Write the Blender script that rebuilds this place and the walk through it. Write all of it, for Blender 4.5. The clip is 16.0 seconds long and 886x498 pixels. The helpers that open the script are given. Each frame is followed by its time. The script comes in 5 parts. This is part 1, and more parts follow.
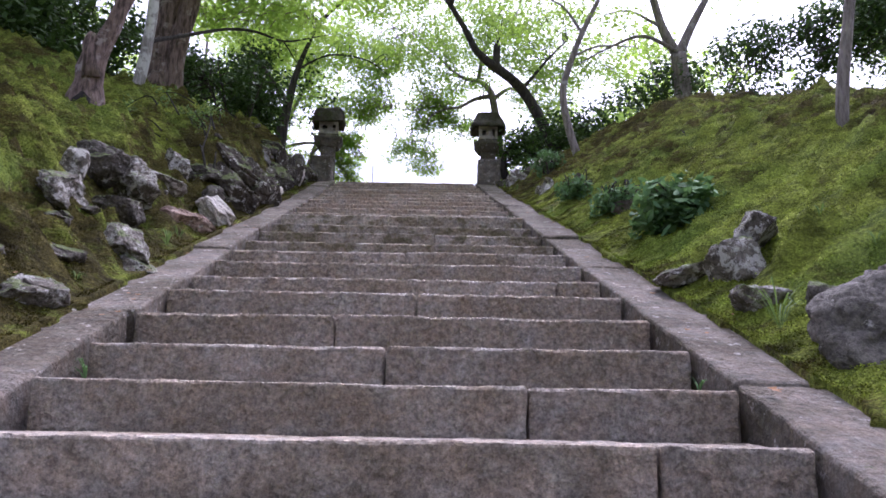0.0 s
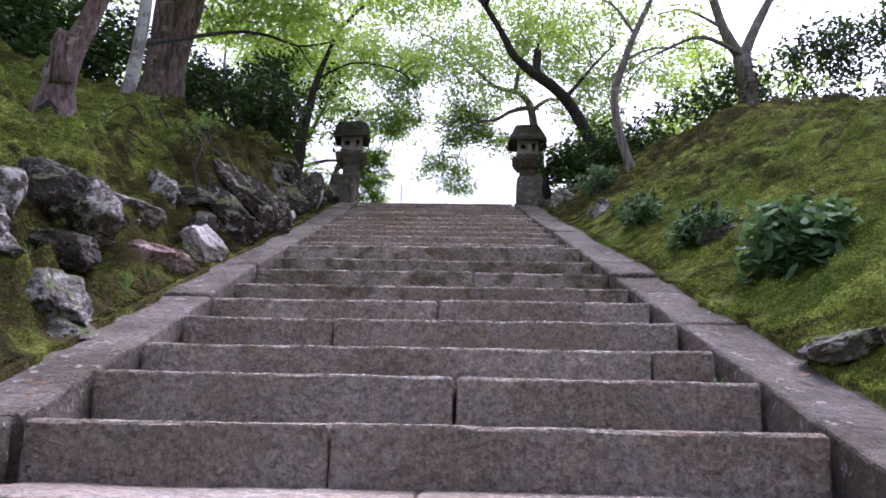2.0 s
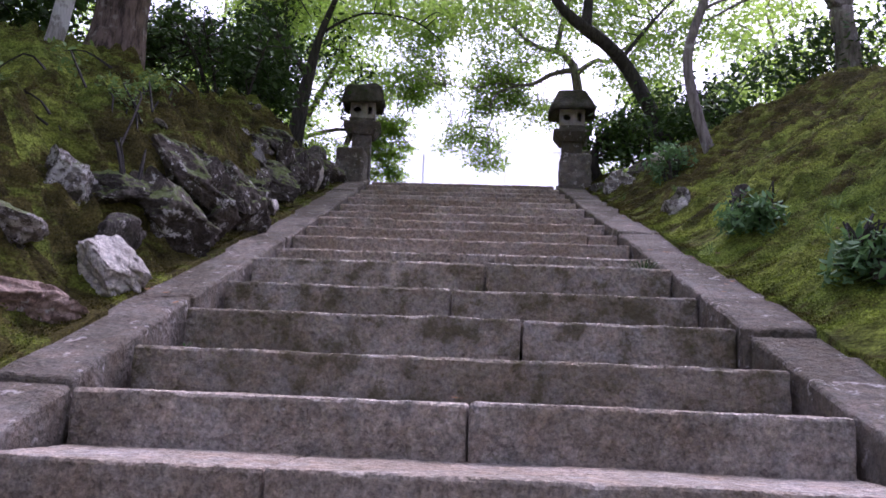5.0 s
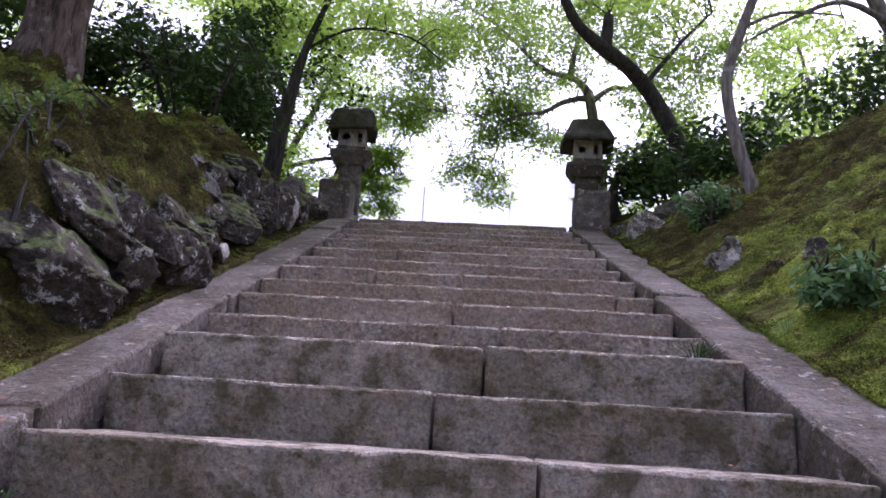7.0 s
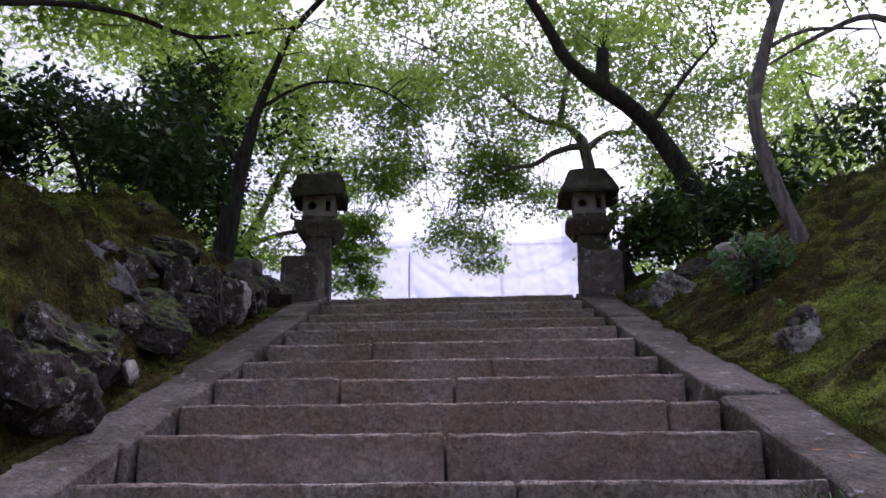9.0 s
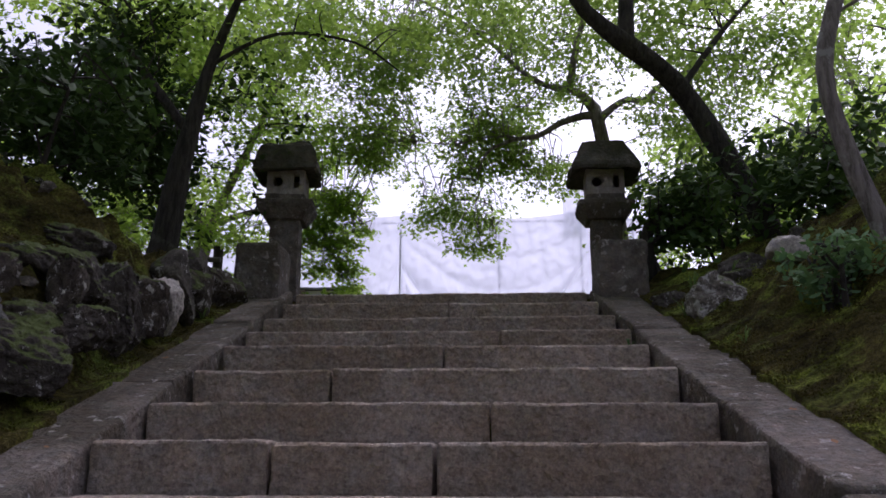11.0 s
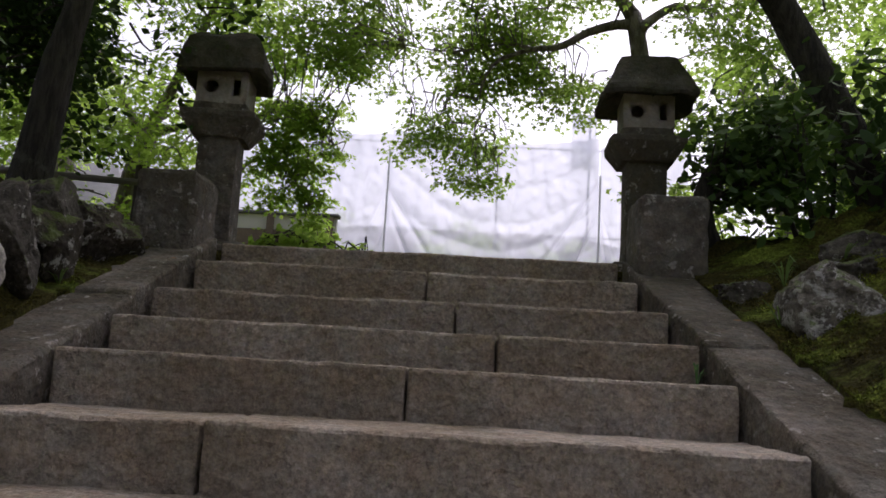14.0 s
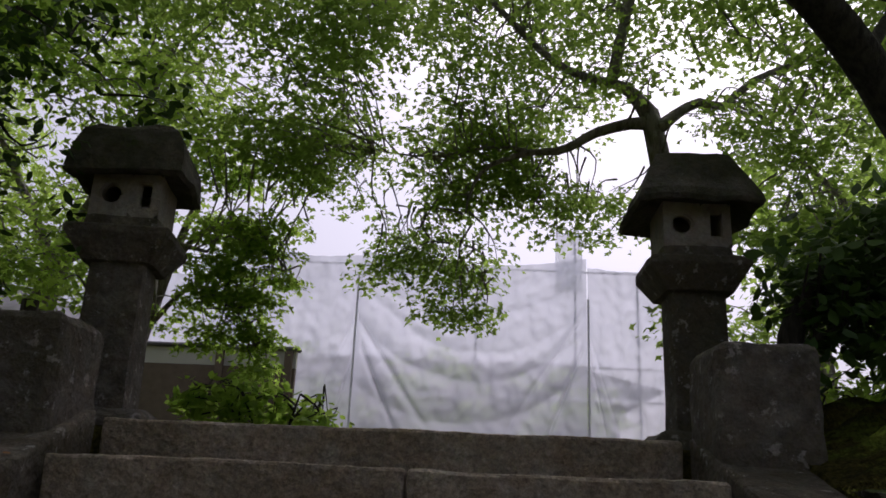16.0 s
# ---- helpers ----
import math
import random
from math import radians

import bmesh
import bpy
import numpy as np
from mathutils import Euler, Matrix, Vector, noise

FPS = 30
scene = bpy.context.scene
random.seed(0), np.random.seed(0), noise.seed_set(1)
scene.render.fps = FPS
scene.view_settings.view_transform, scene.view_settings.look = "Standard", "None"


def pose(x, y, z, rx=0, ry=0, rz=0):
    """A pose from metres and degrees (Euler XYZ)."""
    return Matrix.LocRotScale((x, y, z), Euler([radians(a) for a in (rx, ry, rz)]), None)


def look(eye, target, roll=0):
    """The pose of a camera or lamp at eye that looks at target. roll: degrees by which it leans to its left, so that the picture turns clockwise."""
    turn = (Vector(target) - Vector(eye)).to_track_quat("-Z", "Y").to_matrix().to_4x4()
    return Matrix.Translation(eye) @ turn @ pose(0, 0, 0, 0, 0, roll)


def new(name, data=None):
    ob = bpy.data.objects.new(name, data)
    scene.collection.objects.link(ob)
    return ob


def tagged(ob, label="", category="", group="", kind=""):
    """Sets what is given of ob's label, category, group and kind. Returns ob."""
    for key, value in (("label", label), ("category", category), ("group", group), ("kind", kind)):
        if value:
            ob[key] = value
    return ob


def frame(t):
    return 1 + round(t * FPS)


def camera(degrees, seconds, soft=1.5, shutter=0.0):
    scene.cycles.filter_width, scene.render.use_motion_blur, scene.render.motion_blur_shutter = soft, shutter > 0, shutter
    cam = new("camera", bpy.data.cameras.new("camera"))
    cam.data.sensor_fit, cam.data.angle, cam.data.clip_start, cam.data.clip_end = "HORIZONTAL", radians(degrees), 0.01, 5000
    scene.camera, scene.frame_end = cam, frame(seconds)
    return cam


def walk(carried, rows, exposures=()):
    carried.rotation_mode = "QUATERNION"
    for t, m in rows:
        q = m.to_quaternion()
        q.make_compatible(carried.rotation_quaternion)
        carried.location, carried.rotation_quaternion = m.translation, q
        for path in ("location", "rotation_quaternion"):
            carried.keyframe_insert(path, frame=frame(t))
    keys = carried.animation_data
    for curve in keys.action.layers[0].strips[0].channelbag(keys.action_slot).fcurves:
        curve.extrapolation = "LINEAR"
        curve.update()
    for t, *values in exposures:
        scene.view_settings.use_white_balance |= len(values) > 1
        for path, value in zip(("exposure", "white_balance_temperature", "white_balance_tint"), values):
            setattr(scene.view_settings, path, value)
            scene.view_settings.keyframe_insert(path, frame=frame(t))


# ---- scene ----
cam = camera(56.3, 16.0, soft=1.6)
METRES, EYE, TILT, LEAN, TURN = 12.0, 1.05, 0.0, 0.0, 0.0
ROWS = [
    (0.0, 0.0, 0.0, 0.0, -0.22, 11.75, -1.04),
    (0.5, 0.0001, 0.034, 0.0097, 0.12, 13.46, -1.22),
    (1.0, -0.0044, 0.0646, 0.0193, 4.55, 13.72, -1.18),
    (1.5, -0.0061, 0.095, 0.0339, 0.76, 11.7, -0.23),
    (2.0, -0.007, 0.1261, 0.0417, 1.9, 12.89, -1.23),
    (2.5, -0.011, 0.1547, 0.0551, 5.32, 11.67, -0.93),
    (3.0, -0.0142, 0.1867, 0.0655, 3.8, 13.18, -0.47),
    (3.5, -0.0176, 0.2162, 0.0736, 2.13, 13.6, -1.34),
    (4.0, -0.0185, 0.2469, 0.0876, 4.29, 11.97, -2.11),
    (6.5, -0.0183, 0.3912, 0.1384, 1.41, 10.15, -3.12),
    (7.0, -0.0194, 0.4211, 0.1502, 3.32, 12.63, -3.51),
    (7.5, -0.0234, 0.4488, 0.1635, 5.71, 15.72, -1.3),
    (8.0, -0.0249, 0.4765, 0.1802, 3.42, 16.12, 0.22),
    (8.5, -0.0239, 0.5064, 0.1858, 3.58, 17.09, 0.3),
    (11.0, -0.0247, 0.6494, 0.239, 3.21, 14.87, -0.18),
    (11.5, -0.0245, 0.6741, 0.2467, 1.02, 15.52, -0.19),
    (12.0, -0.0213, 0.7012, 0.2575, 1.41, 12.87, -0.93),
    (12.5, -0.0243, 0.7263, 0.2647, 4.06, 13.21, -1.61),
    (13.0, -0.0269, 0.7507, 0.2782, 0.37, 11.08, -1.76),
    (13.5, -0.029, 0.7749, 0.2814, 0.79, 10.93, -3.01),
    (14.0, -0.0266, 0.8051, 0.2954, 2.15, 9.19, -3.39),
    (14.5, -0.0317, 0.8346, 0.3023, 3.02, 13.58, -2.84),
    (15.0, -0.0342, 0.868, 0.3147, -2.08, 13.68, -2.11),
    (15.5, -0.034, 0.9033, 0.3251, -1.71, 15.94, -2.37),
    (16.0, -0.0383, 0.9337, 0.3353, 0.37, 17.59, -2.43),
]
walk(cam, [(t, pose(0, 0, EYE, TILT, LEAN, TURN) @ pose(METRES * x, METRES * y, METRES * z, 90 + pitch, roll, yaw)) for t, x, y, z, yaw, pitch, roll in ROWS],
     [(0.0, 1.4, 5500, 33), (0.6, 1.4, 5500, 34), (1.4, 1.24, 5480, 36), (2.2, 1.33, 5470, 38), (4.0, 1.28, 5450, 43), (6.3, 1.1, 5450, 42), (7.2, 1.3, 5450, 43), (8.5, 0.66, 5450, 43), (11.0, 0.3, 5650, 35), (12.5, 0.3, 5850, 32), (13.5, 0.4, 6100, 28), (14.5, 0.58, 6150, 26), (15.0, 0.5, 6200, 25), (16.0, -0.2, 6100, 28)])

# ---- light ----
world = bpy.data.worlds.new("overcast_sky")
scene.world = world
world.use_nodes = True
wn, wl = world.node_tree.nodes, world.node_tree.links
sky = wn.new("ShaderNodeTexSky")
sky.sky_type, sky.sun_disc = "NISHITA", False
sky.sun_elevation, sky.sun_rotation = radians(58), radians(20)
sky.air_density, sky.dust_density, sky.ozone_density = 1.0, 6.0, 1.0
grey = wn.new("ShaderNodeHueSaturation")
grey.inputs["Saturation"].default_value = 0.32
wl.new(sky.outputs["Color"], grey.inputs["Color"])
wl.new(grey.outputs["Color"], wn["Background"].inputs["Color"])
wn["Background"].inputs["Strength"].default_value = 0.15
sun_data = bpy.data.lights.new("sun", "SUN")
sun_data.energy, sun_data.angle, sun_data.color = 0.9, radians(25), (1.0, 0.96, 0.9)
sun = new("sun", sun_data)
sun.matrix_world = look((6, 22, 40), (0, 8, 3))


# ---- materials ----
def material(name):
    m = bpy.data.materials.new(name)
    m.use_nodes = True
    return m, m.node_tree.nodes, m.node_tree.links, m.node_tree.nodes["Principled BSDF"]


def noise_node(nodes, links, scale, detail=4.0, rough=0.6, coord=None, kind="Object"):
    n = nodes.new("ShaderNodeTexNoise")
    n.inputs["Scale"].default_value, n.inputs["Detail"].default_value = scale, detail
    n.inputs["Roughness"].default_value = rough
    if coord is None:
        coord = nodes.new("ShaderNodeTexCoord").outputs[kind]
    links.new(coord, n.inputs["Vector"])
    return n.outputs["Fac"]


def ramp(nodes, links, fac, stops):
    r = nodes.new("ShaderNodeValToRGB")
    while len(r.color_ramp.elements) < len(stops):
        r.color_ramp.elements.new(0.5)
    for e, (at, c) in zip(r.color_ramp.elements, stops):
        e.position, e.color = at, (c, c, c, 1) if isinstance(c, (int, float)) else (*c, 1)
    links.new(fac, r.inputs["Fac"])
    return r.outputs["Color"]


def mix(nodes, links, fac, a, b, blend="MIX"):
    x = nodes.new("ShaderNodeMix")
    x.data_type, x.blend_type = "RGBA", blend
    for value, socket in ((fac, x.inputs["Factor"]), (a, x.inputs["A"]), (b, x.inputs["B"])):
        if isinstance(value, bpy.types.NodeSocket):
            links.new(value, socket)
        elif isinstance(value, (int, float)):
            socket.default_value = value
        else:
            socket.default_value = (*value, 1)
    return x.outputs["Result"]


def bump(nodes, links, bsdf, height, strength, distance, after=None):
    b = nodes.new("ShaderNodeBump")
    b.inputs["Strength"].default_value, b.inputs["Distance"].default_value = strength, distance
    links.new(height, b.inputs["Height"])
    if after is not None:
        links.new(after, b.inputs["Normal"])
    links.new(b.outputs["Normal"], bsdf.inputs["Normal"])
    return b.outputs["Normal"]


def world_coord(nodes):
    return nodes.new("ShaderNodeNewGeometry").outputs["Position"]


def stone_material(name, dark, light, stain, lichen, lichen_amount, moss_amount, varies=True, worn_lit_tread=0.0, grit=1.0, moss_colour=(0.055, 0.075, 0.02)):
    m, nodes, links, bsdf = material(name)
    at = world_coord(nodes)
    grain = noise_node(nodes, links, 60, 5, 0.8, at)
    blotch = noise_node(nodes, links, 7, 6, 0.65, at)
    wide = noise_node(nodes, links, 1.7, 5, 0.6, at)
    colour = mix(nodes, links, ramp(nodes, links, blotch, [(0.3, 0.0), (0.7, 1.0)]), dark, light)
    if varies:
        info = nodes.new("ShaderNodeObjectInfo").outputs["Random"]
        colour = mix(nodes, links, 0.55, colour, ramp(nodes, links, info, [(0.0, [c * 0.62 for c in light]), (1.0, [min(c * 1.18, 1) for c in light])]), "MIX")
    colour = mix(nodes, links, ramp(nodes, links, wide, [(0.40, 0.0), (0.58, 0.9)]), colour, stain)
    speck = ramp(nodes, links, grain, [(0.36, 1 - 0.42 * grit), (0.5, 0.98), (0.68, 1 + 0.38 * grit)])
    colour = mix(nodes, links, 1.0, colour, speck, "MULTIPLY")
    spots = noise_node(nodes, links, 13, 7, 0.7, at)
    colour = mix(nodes, links, ramp(nodes, links, spots, [(0.66 - lichen_amount, 0.0), (0.70 - lichen_amount, 0.85)]), colour, lichen)
    mottle = noise_node(nodes, links, 24, 6, 0.8, at)
    colour = mix(nodes, links, 1.0, colour, ramp(nodes, links, mottle, [(0.34, 1 - 0.42 * grit), (0.5, 1.0), (0.66, 1 + 0.42 * grit)]), "MULTIPLY")
    tint = noise_node(nodes, links, 9, 5, 0.7, at)
    colour = mix(nodes, links, 1.0, colour, ramp(nodes, links, tint, [(0.35, (0.96, 1.0, 1.06)), (0.65, (1.08, 0.99, 0.94))]), "MULTIPLY")
    # upward faces paler: skylight on the treads put into the colour, with some wear
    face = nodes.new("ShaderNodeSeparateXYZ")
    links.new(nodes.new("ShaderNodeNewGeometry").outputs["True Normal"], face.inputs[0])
    worn = ramp(nodes, links, face.outputs["Z"], [(0.25, 1.0), (0.6, 1.0 + worn_lit_tread)])
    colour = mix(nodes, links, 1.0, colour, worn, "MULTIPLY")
    if moss_amount:
        moss = noise_node(nodes, links, 6.0, 9, 0.78, at)
        colour = mix(nodes, links, ramp(nodes, links, moss, [(0.70 - moss_amount, 0.0), (0.78 - moss_amount, 0.8)]), colour, moss_colour)
    links.new(colour, bsdf.inputs["Base Color"])
    bsdf.inputs["Roughness"].default_value = 0.88
    bsdf.inputs["Specular IOR Level"].default_value = 0.25
    first = bump(nodes, links, bsdf, grain, 0.7, 0.008)
    pits = ramp(nodes, links, noise_node(nodes, links, 34, 3, 0.6, at), [(0.30, 0.0), (0.46, 1.0)])
    chisel = nodes.new("ShaderNodeTexVoronoi")
    chisel.inputs["Scale"].default_value, chisel.inputs["Randomness"].default_value = 26, 1.0
    shaken = mix(nodes, links, 0.06, at, noise_node(nodes, links, 12, 4, 0.7, at), "ADD")
    links.new(shaken, chisel.inputs["Vector"])
    third = bump(nodes, links, bsdf, chisel.outputs["Distance"], 0.9 * grit, 0.03, first)
    second = bump(nodes, links, bsdf, noise_node(nodes, links, 19, 6, 0.75, at), 0.9, 0.035, third)
    bump(nodes, links, bsdf, pits, 0.3, 0.012, second)
    return m


STEP = stone_material("step_granite", (0.255, 0.224, 0.190), (0.43, 0.380, 0.325), (0.27, 0.225, 0.172), (0.44, 0.42, 0.38), -0.02, 0.0, worn_lit_tread=0.34, grit=1.0)
STEP_MOSSY = stone_material("mossy_step_granite", (0.29, 0.255, 0.215), (0.45, 0.400, 0.340), (0.24, 0.205, 0.150), (0.44, 0.42, 0.38), -0.03, 0.205, worn_lit_tread=0.34, grit=0.9, moss_colour=(0.085, 0.072, 0.030))
STEP_BROWN = stone_material("brown_step_granite", (0.27, 0.230, 0.190), (0.44, 0.380, 0.318), (0.28, 0.228, 0.172), (0.36, 0.33, 0.31), -0.04, 0.0, worn_lit_tread=0.36, grit=0.75)
KERB = stone_material("kerb_granite", (0.125, 0.109, 0.09), (0.25, 0.221, 0.187), (0.10, 0.086, 0.062), (0.42, 0.40, 0.37), 0.06, 0.07, grit=0.65)
LANTERN = stone_material("weathered_lantern_stone", (0.075, 0.066, 0.058), (0.245, 0.218, 0.195), (0.105, 0.092, 0.07), (0.36, 0.335, 0.32), 0.075, 0.06, False, 0.0, 0.45)
ROOF_STONE = stone_material("dark_roof_stone", (0.048, 0.044, 0.036), (0.14, 0.128, 0.11), (0.05, 0.05, 0.028), (0.30, 0.29, 0.26), 0.0, 0.12, False, 0.0, 0.4)
FIREBOX = stone_material("pale_firebox_stone", (0.33, 0.30, 0.285), (0.50, 0.465, 0.45), (0.26, 0.23, 0.20), (0.55, 0.53, 0.51), -0.02, 0.0, False, 0.0, 0.3)


def rock_material(name, dark, light, lichen_amount, moss_amount):
    m, nodes, links, bsdf = material(name)
    at = world_coord(nodes)
    crag = noise_node(nodes, links, 5, 8, 0.7, at)
    fine = noise_node(nodes, links, 40, 5, 0.7, at)
    colour = mix(nodes, links, ramp(nodes, links, crag, [(0.33, 0.0), (0.68, 1.0)]), dark, light)
    colour = mix(nodes, links, 1.0, colour, ramp(nodes, links, fine, [(0.35, 0.6), (0.65, 1.35)]), "MULTIPLY")
    spots = noise_node(nodes, links, 12, 9, 0.78, at)
    colour = mix(nodes, links, ramp(nodes, links, spots, [(0.64 - lichen_amount, 0.0), (0.67 - lichen_amount, 0.9)]), colour, (0.47, 0.455, 0.42))
    up = nodes.new("ShaderNodeSeparateXYZ")
    links.new(nodes.new("ShaderNodeNewGeometry").outputs["Normal"], up.inputs[0])
    add = nodes.new("ShaderNodeMath")
    add.operation = "MULTIPLY_ADD"
    links.new(noise_node(nodes, links, 6, 6, 0.7, at), add.inputs[0])
    add.inputs[1].default_value = 1.0
    lower = nodes.new("ShaderNodeMath")
    lower.operation = "MULTIPLY_ADD"
    links.new(up.outputs["Z"], lower.inputs[0])
    lower.inputs[1].default_value, lower.inputs[2].default_value = 0.45, -0.42 + moss_amount
    links.new(lower.outputs[0], add.inputs[2])
    green = mix(nodes, links, fine, (0.05, 0.075, 0.012), (0.12, 0.16, 0.03))
    colour = mix(nodes, links, ramp(nodes, links, add.outputs[0], [(0.5, 0.0), (0.6, 0.0 if moss_amount <= 0 else 0.85)]), colour, green)
    links.new(colour, bsdf.inputs["Base Color"])
    bsdf.inputs["Roughness"].default_value = 0.85
    bsdf.inputs["Specular IOR Level"].default_value = 0.3
    first = bump(nodes, links, bsdf, crag, 0.8, 0.05)
    bump(nodes, links, bsdf, fine, 0.6, 0.015, first)
    return m


ROCK = rock_material("lichened_rock", (0.052, 0.043, 0.034), (0.215, 0.19, 0.16), 0.135, 0.10)
ROCK_MOSSY = rock_material("mossy_rock", (0.034, 0.029, 0.023), (0.135, 0.118, 0.10), 0.06, 0.13)
ROCK_WALL = rock_material("dark_mossy_boulder", (0.022, 0.018, 0.014), (0.09, 0.077, 0.064), 0.06, 0.2)
ROCK_BROWN = rock_material("brown_lichened_boulder", (0.024, 0.018, 0.013), (0.095, 0.078, 0.06), 0.085, 0.17)
ROCK_DARK = rock_material("dark_boulder", (0.085, 0.076, 0.066), (0.20, 0.181, 0.16), 0.03, 0.0)
ROCK_SMOOTH = rock_material("smooth_grey_rock", (0.10, 0.097, 0.09), (0.19, 0.185, 0.175), -0.02, 0.0)
ROCK_PALE = rock_material("pale_rock", (0.38, 0.34, 0.30), (0.66, 0.61, 0.56), 0.08, 0.0)
ROCK_RED = rock_material("reddish_rock", (0.20, 0.13, 0.10), (0.42, 0.31, 0.26), 0.05, 0.0)


def moss_material(name, gain=1.0, tips=False):
    m, nodes, links, bsdf = material(name)
    at = world_coord(nodes)
    wide = noise_node(nodes, links, 0.8, 5, 0.65, at)
    contour = nodes.new("ShaderNodeMapping")
    contour.inputs["Scale"].default_value = (0.6, 1.5, 1.5)
    links.new(at, contour.inputs["Vector"])
    clump = noise_node(nodes, links, 3.6, 8, 0.72, contour.outputs[0])
    fine = noise_node(nodes, links, 60, 5, 0.75, at)
    tone = lambda c: [v * gain for v in c]
    colour = mix(nodes, links, ramp(nodes, links, clump, [(0.38, 0.0), (0.60, 1.0)]), tone((0.075, 0.088, 0.013)), tone((0.31, 0.375, 0.058)))
    colour = mix(nodes, links, ramp(nodes, links, wide, [(0.46, 0.0), (0.66, 0.6)]), colour, tone((0.18, 0.28, 0.048)))
    # dark brown by attribute: bare soil, and the trees' shade put into the colour
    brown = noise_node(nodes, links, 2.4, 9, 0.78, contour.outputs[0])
    soil_shade = nodes.new("ShaderNodeAttribute")
    soil_shade.attribute_name = "soil_shade"
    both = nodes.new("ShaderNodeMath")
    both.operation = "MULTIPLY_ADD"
    links.new(soil_shade.outputs["Fac"], both.inputs[0])
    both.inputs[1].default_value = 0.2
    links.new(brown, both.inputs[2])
    shaded_earth = mix(nodes, links, ramp(nodes, links, clump, [(0.35, 0.0), (0.65, 1.0)]), tone((0.026, 0.018, 0.009)), tone((0.115, 0.085, 0.028)))
    colour = mix(nodes, links, ramp(nodes, links, both.outputs[0], [(0.54, 0.0), (0.66, 0.9)]), colour, shaded_earth)
    if tips:
        isle = nodes.new("ShaderNodeNewGeometry").outputs["Random Per Island"]
        colour = mix(nodes, links, 1.0, colour, ramp(nodes, links, isle, [(0.0, 0.35), (0.6, 1.0), (1.0, 1.8)]), "MULTIPLY")
    else:
        colour = mix(nodes, links, 1.0, colour, ramp(nodes, links, fine, [(0.34, 0.4), (0.52, 1.1), (0.68, 1.9)]), "MULTIPLY")
    links.new(colour, bsdf.inputs["Base Color"])
    bsdf.inputs["Roughness"].default_value = 0.95
    bsdf.inputs["Specular IOR Level"].default_value = 0.1
    if not tips:
        first = bump(nodes, links, bsdf, fine, 0.9, 0.025)
        bump(nodes, links, bsdf, noise_node(nodes, links, 15, 7, 0.75, contour.outputs[0]), 1.0, 0.08, first)
    return m


MOSS = moss_material("moss_carpet")
MOSS_TIPS = moss_material("moss_tips", 1.2, True)


def bark_material(name, dark, light, pale, pale_amount, scale=9):
    m, nodes, links, bsdf = material(name)
    at = world_coord(nodes)
    stretch = nodes.new("ShaderNodeMapping")
    stretch.inputs["Scale"].default_value = (3.0, 3.0, 0.6)
    links.new(at, stretch.inputs["Vector"])
    ridge = noise_node(nodes, links, scale, 7, 0.7, stretch.outputs[0])
    patch = noise_node(nodes, links, 6, 6, 0.65, at)
    colour = mix(nodes, links, ramp(nodes, links, ridge, [(0.38, 0.0), (0.58, 1.0)]), dark, light)
    colour = mix(nodes, links, ramp(nodes, links, patch, [(0.62 - pale_amount, 0.0), (0.68 - pale_amount, 0.8)]), colour, pale)
    links.new(colour, bsdf.inputs["Base Color"])
    bsdf.inputs["Roughness"].default_value = 0.9
    bump(nodes, links, bsdf, ridge, 1.0, 0.05)
    return m


BARK_DARK = bark_material("dark_bark", (0.014, 0.012, 0.010), (0.055, 0.046, 0.04), (0.09, 0.088, 0.07), -0.02)
BARK_GREY = bark_material("grey_bark", (0.12, 0.10, 0.09), (0.27, 0.235, 0.22), (0.36, 0.35, 0.33), 0.04)
BARK_BROWN = bark_material("brown_bark", (0.055, 0.036, 0.03), (0.24, 0.17, 0.15), (0.36, 0.31, 0.29), 0.06, 7)
BARK_PALE = bark_material("pale_lichened_bark", (0.22, 0.20, 0.19), (0.40, 0.38, 0.36), (0.62, 0.62, 0.6), 0.14)


ROT_SHADE = bark_material("shaded_rotten_wood", (0.008, 0.006, 0.005), (0.03, 0.022, 0.018), (0.05, 0.04, 0.03), -0.05)


def leaf_material(name, low, high, through_colour, through_share, gloss=0.35):
    m, nodes, links, bsdf = material(name)
    isle = nodes.new("ShaderNodeNewGeometry").outputs["Random Per Island"]
    colour = ramp(nodes, links, isle, [(0.0, low), (0.55, [(a + b) / 2 for a, b in zip(low, high)]), (1.0, high)])
    links.new(colour, bsdf.inputs["Base Color"])
    bsdf.inputs["Roughness"].default_value = 0.62
    bsdf.inputs["Specular IOR Level"].default_value = gloss * 0.5
    trans = nodes.new("ShaderNodeBsdfTranslucent")
    links.new(mix(nodes, links, 0.5, colour, through_colour), trans.inputs["Color"])
    both = nodes.new("ShaderNodeMixShader")
    both.inputs[0].default_value = through_share
    links.new(bsdf.outputs[0], both.inputs[1])
    links.new(trans.outputs[0], both.inputs[2])
    links.new(both.outputs[0], nodes["Material Output"].inputs["Surface"])
    return m


LEAF_MAPLE = leaf_material("maple_leaf", (0.072, 0.148, 0.028), (0.198, 0.305, 0.06), (0.55, 0.78, 0.13), 0.56)
LEAF_BRIGHT = leaf_material("young_maple_leaf", (0.115, 0.225, 0.03), (0.265, 0.41, 0.065), (0.63, 0.86, 0.14), 0.60)
LEAF_DARK = leaf_material("evergreen_leaf", (0.024, 0.050, 0.016), (0.075, 0.132, 0.038), (0.10, 0.2, 0.03), 0.15, 0.42)
LEAF_CAMELLIA = leaf_material("camellia_leaf", (0.022, 0.052, 0.014), (0.075, 0.135, 0.03), (0.18, 0.32, 0.05), 0.22, 0.5)
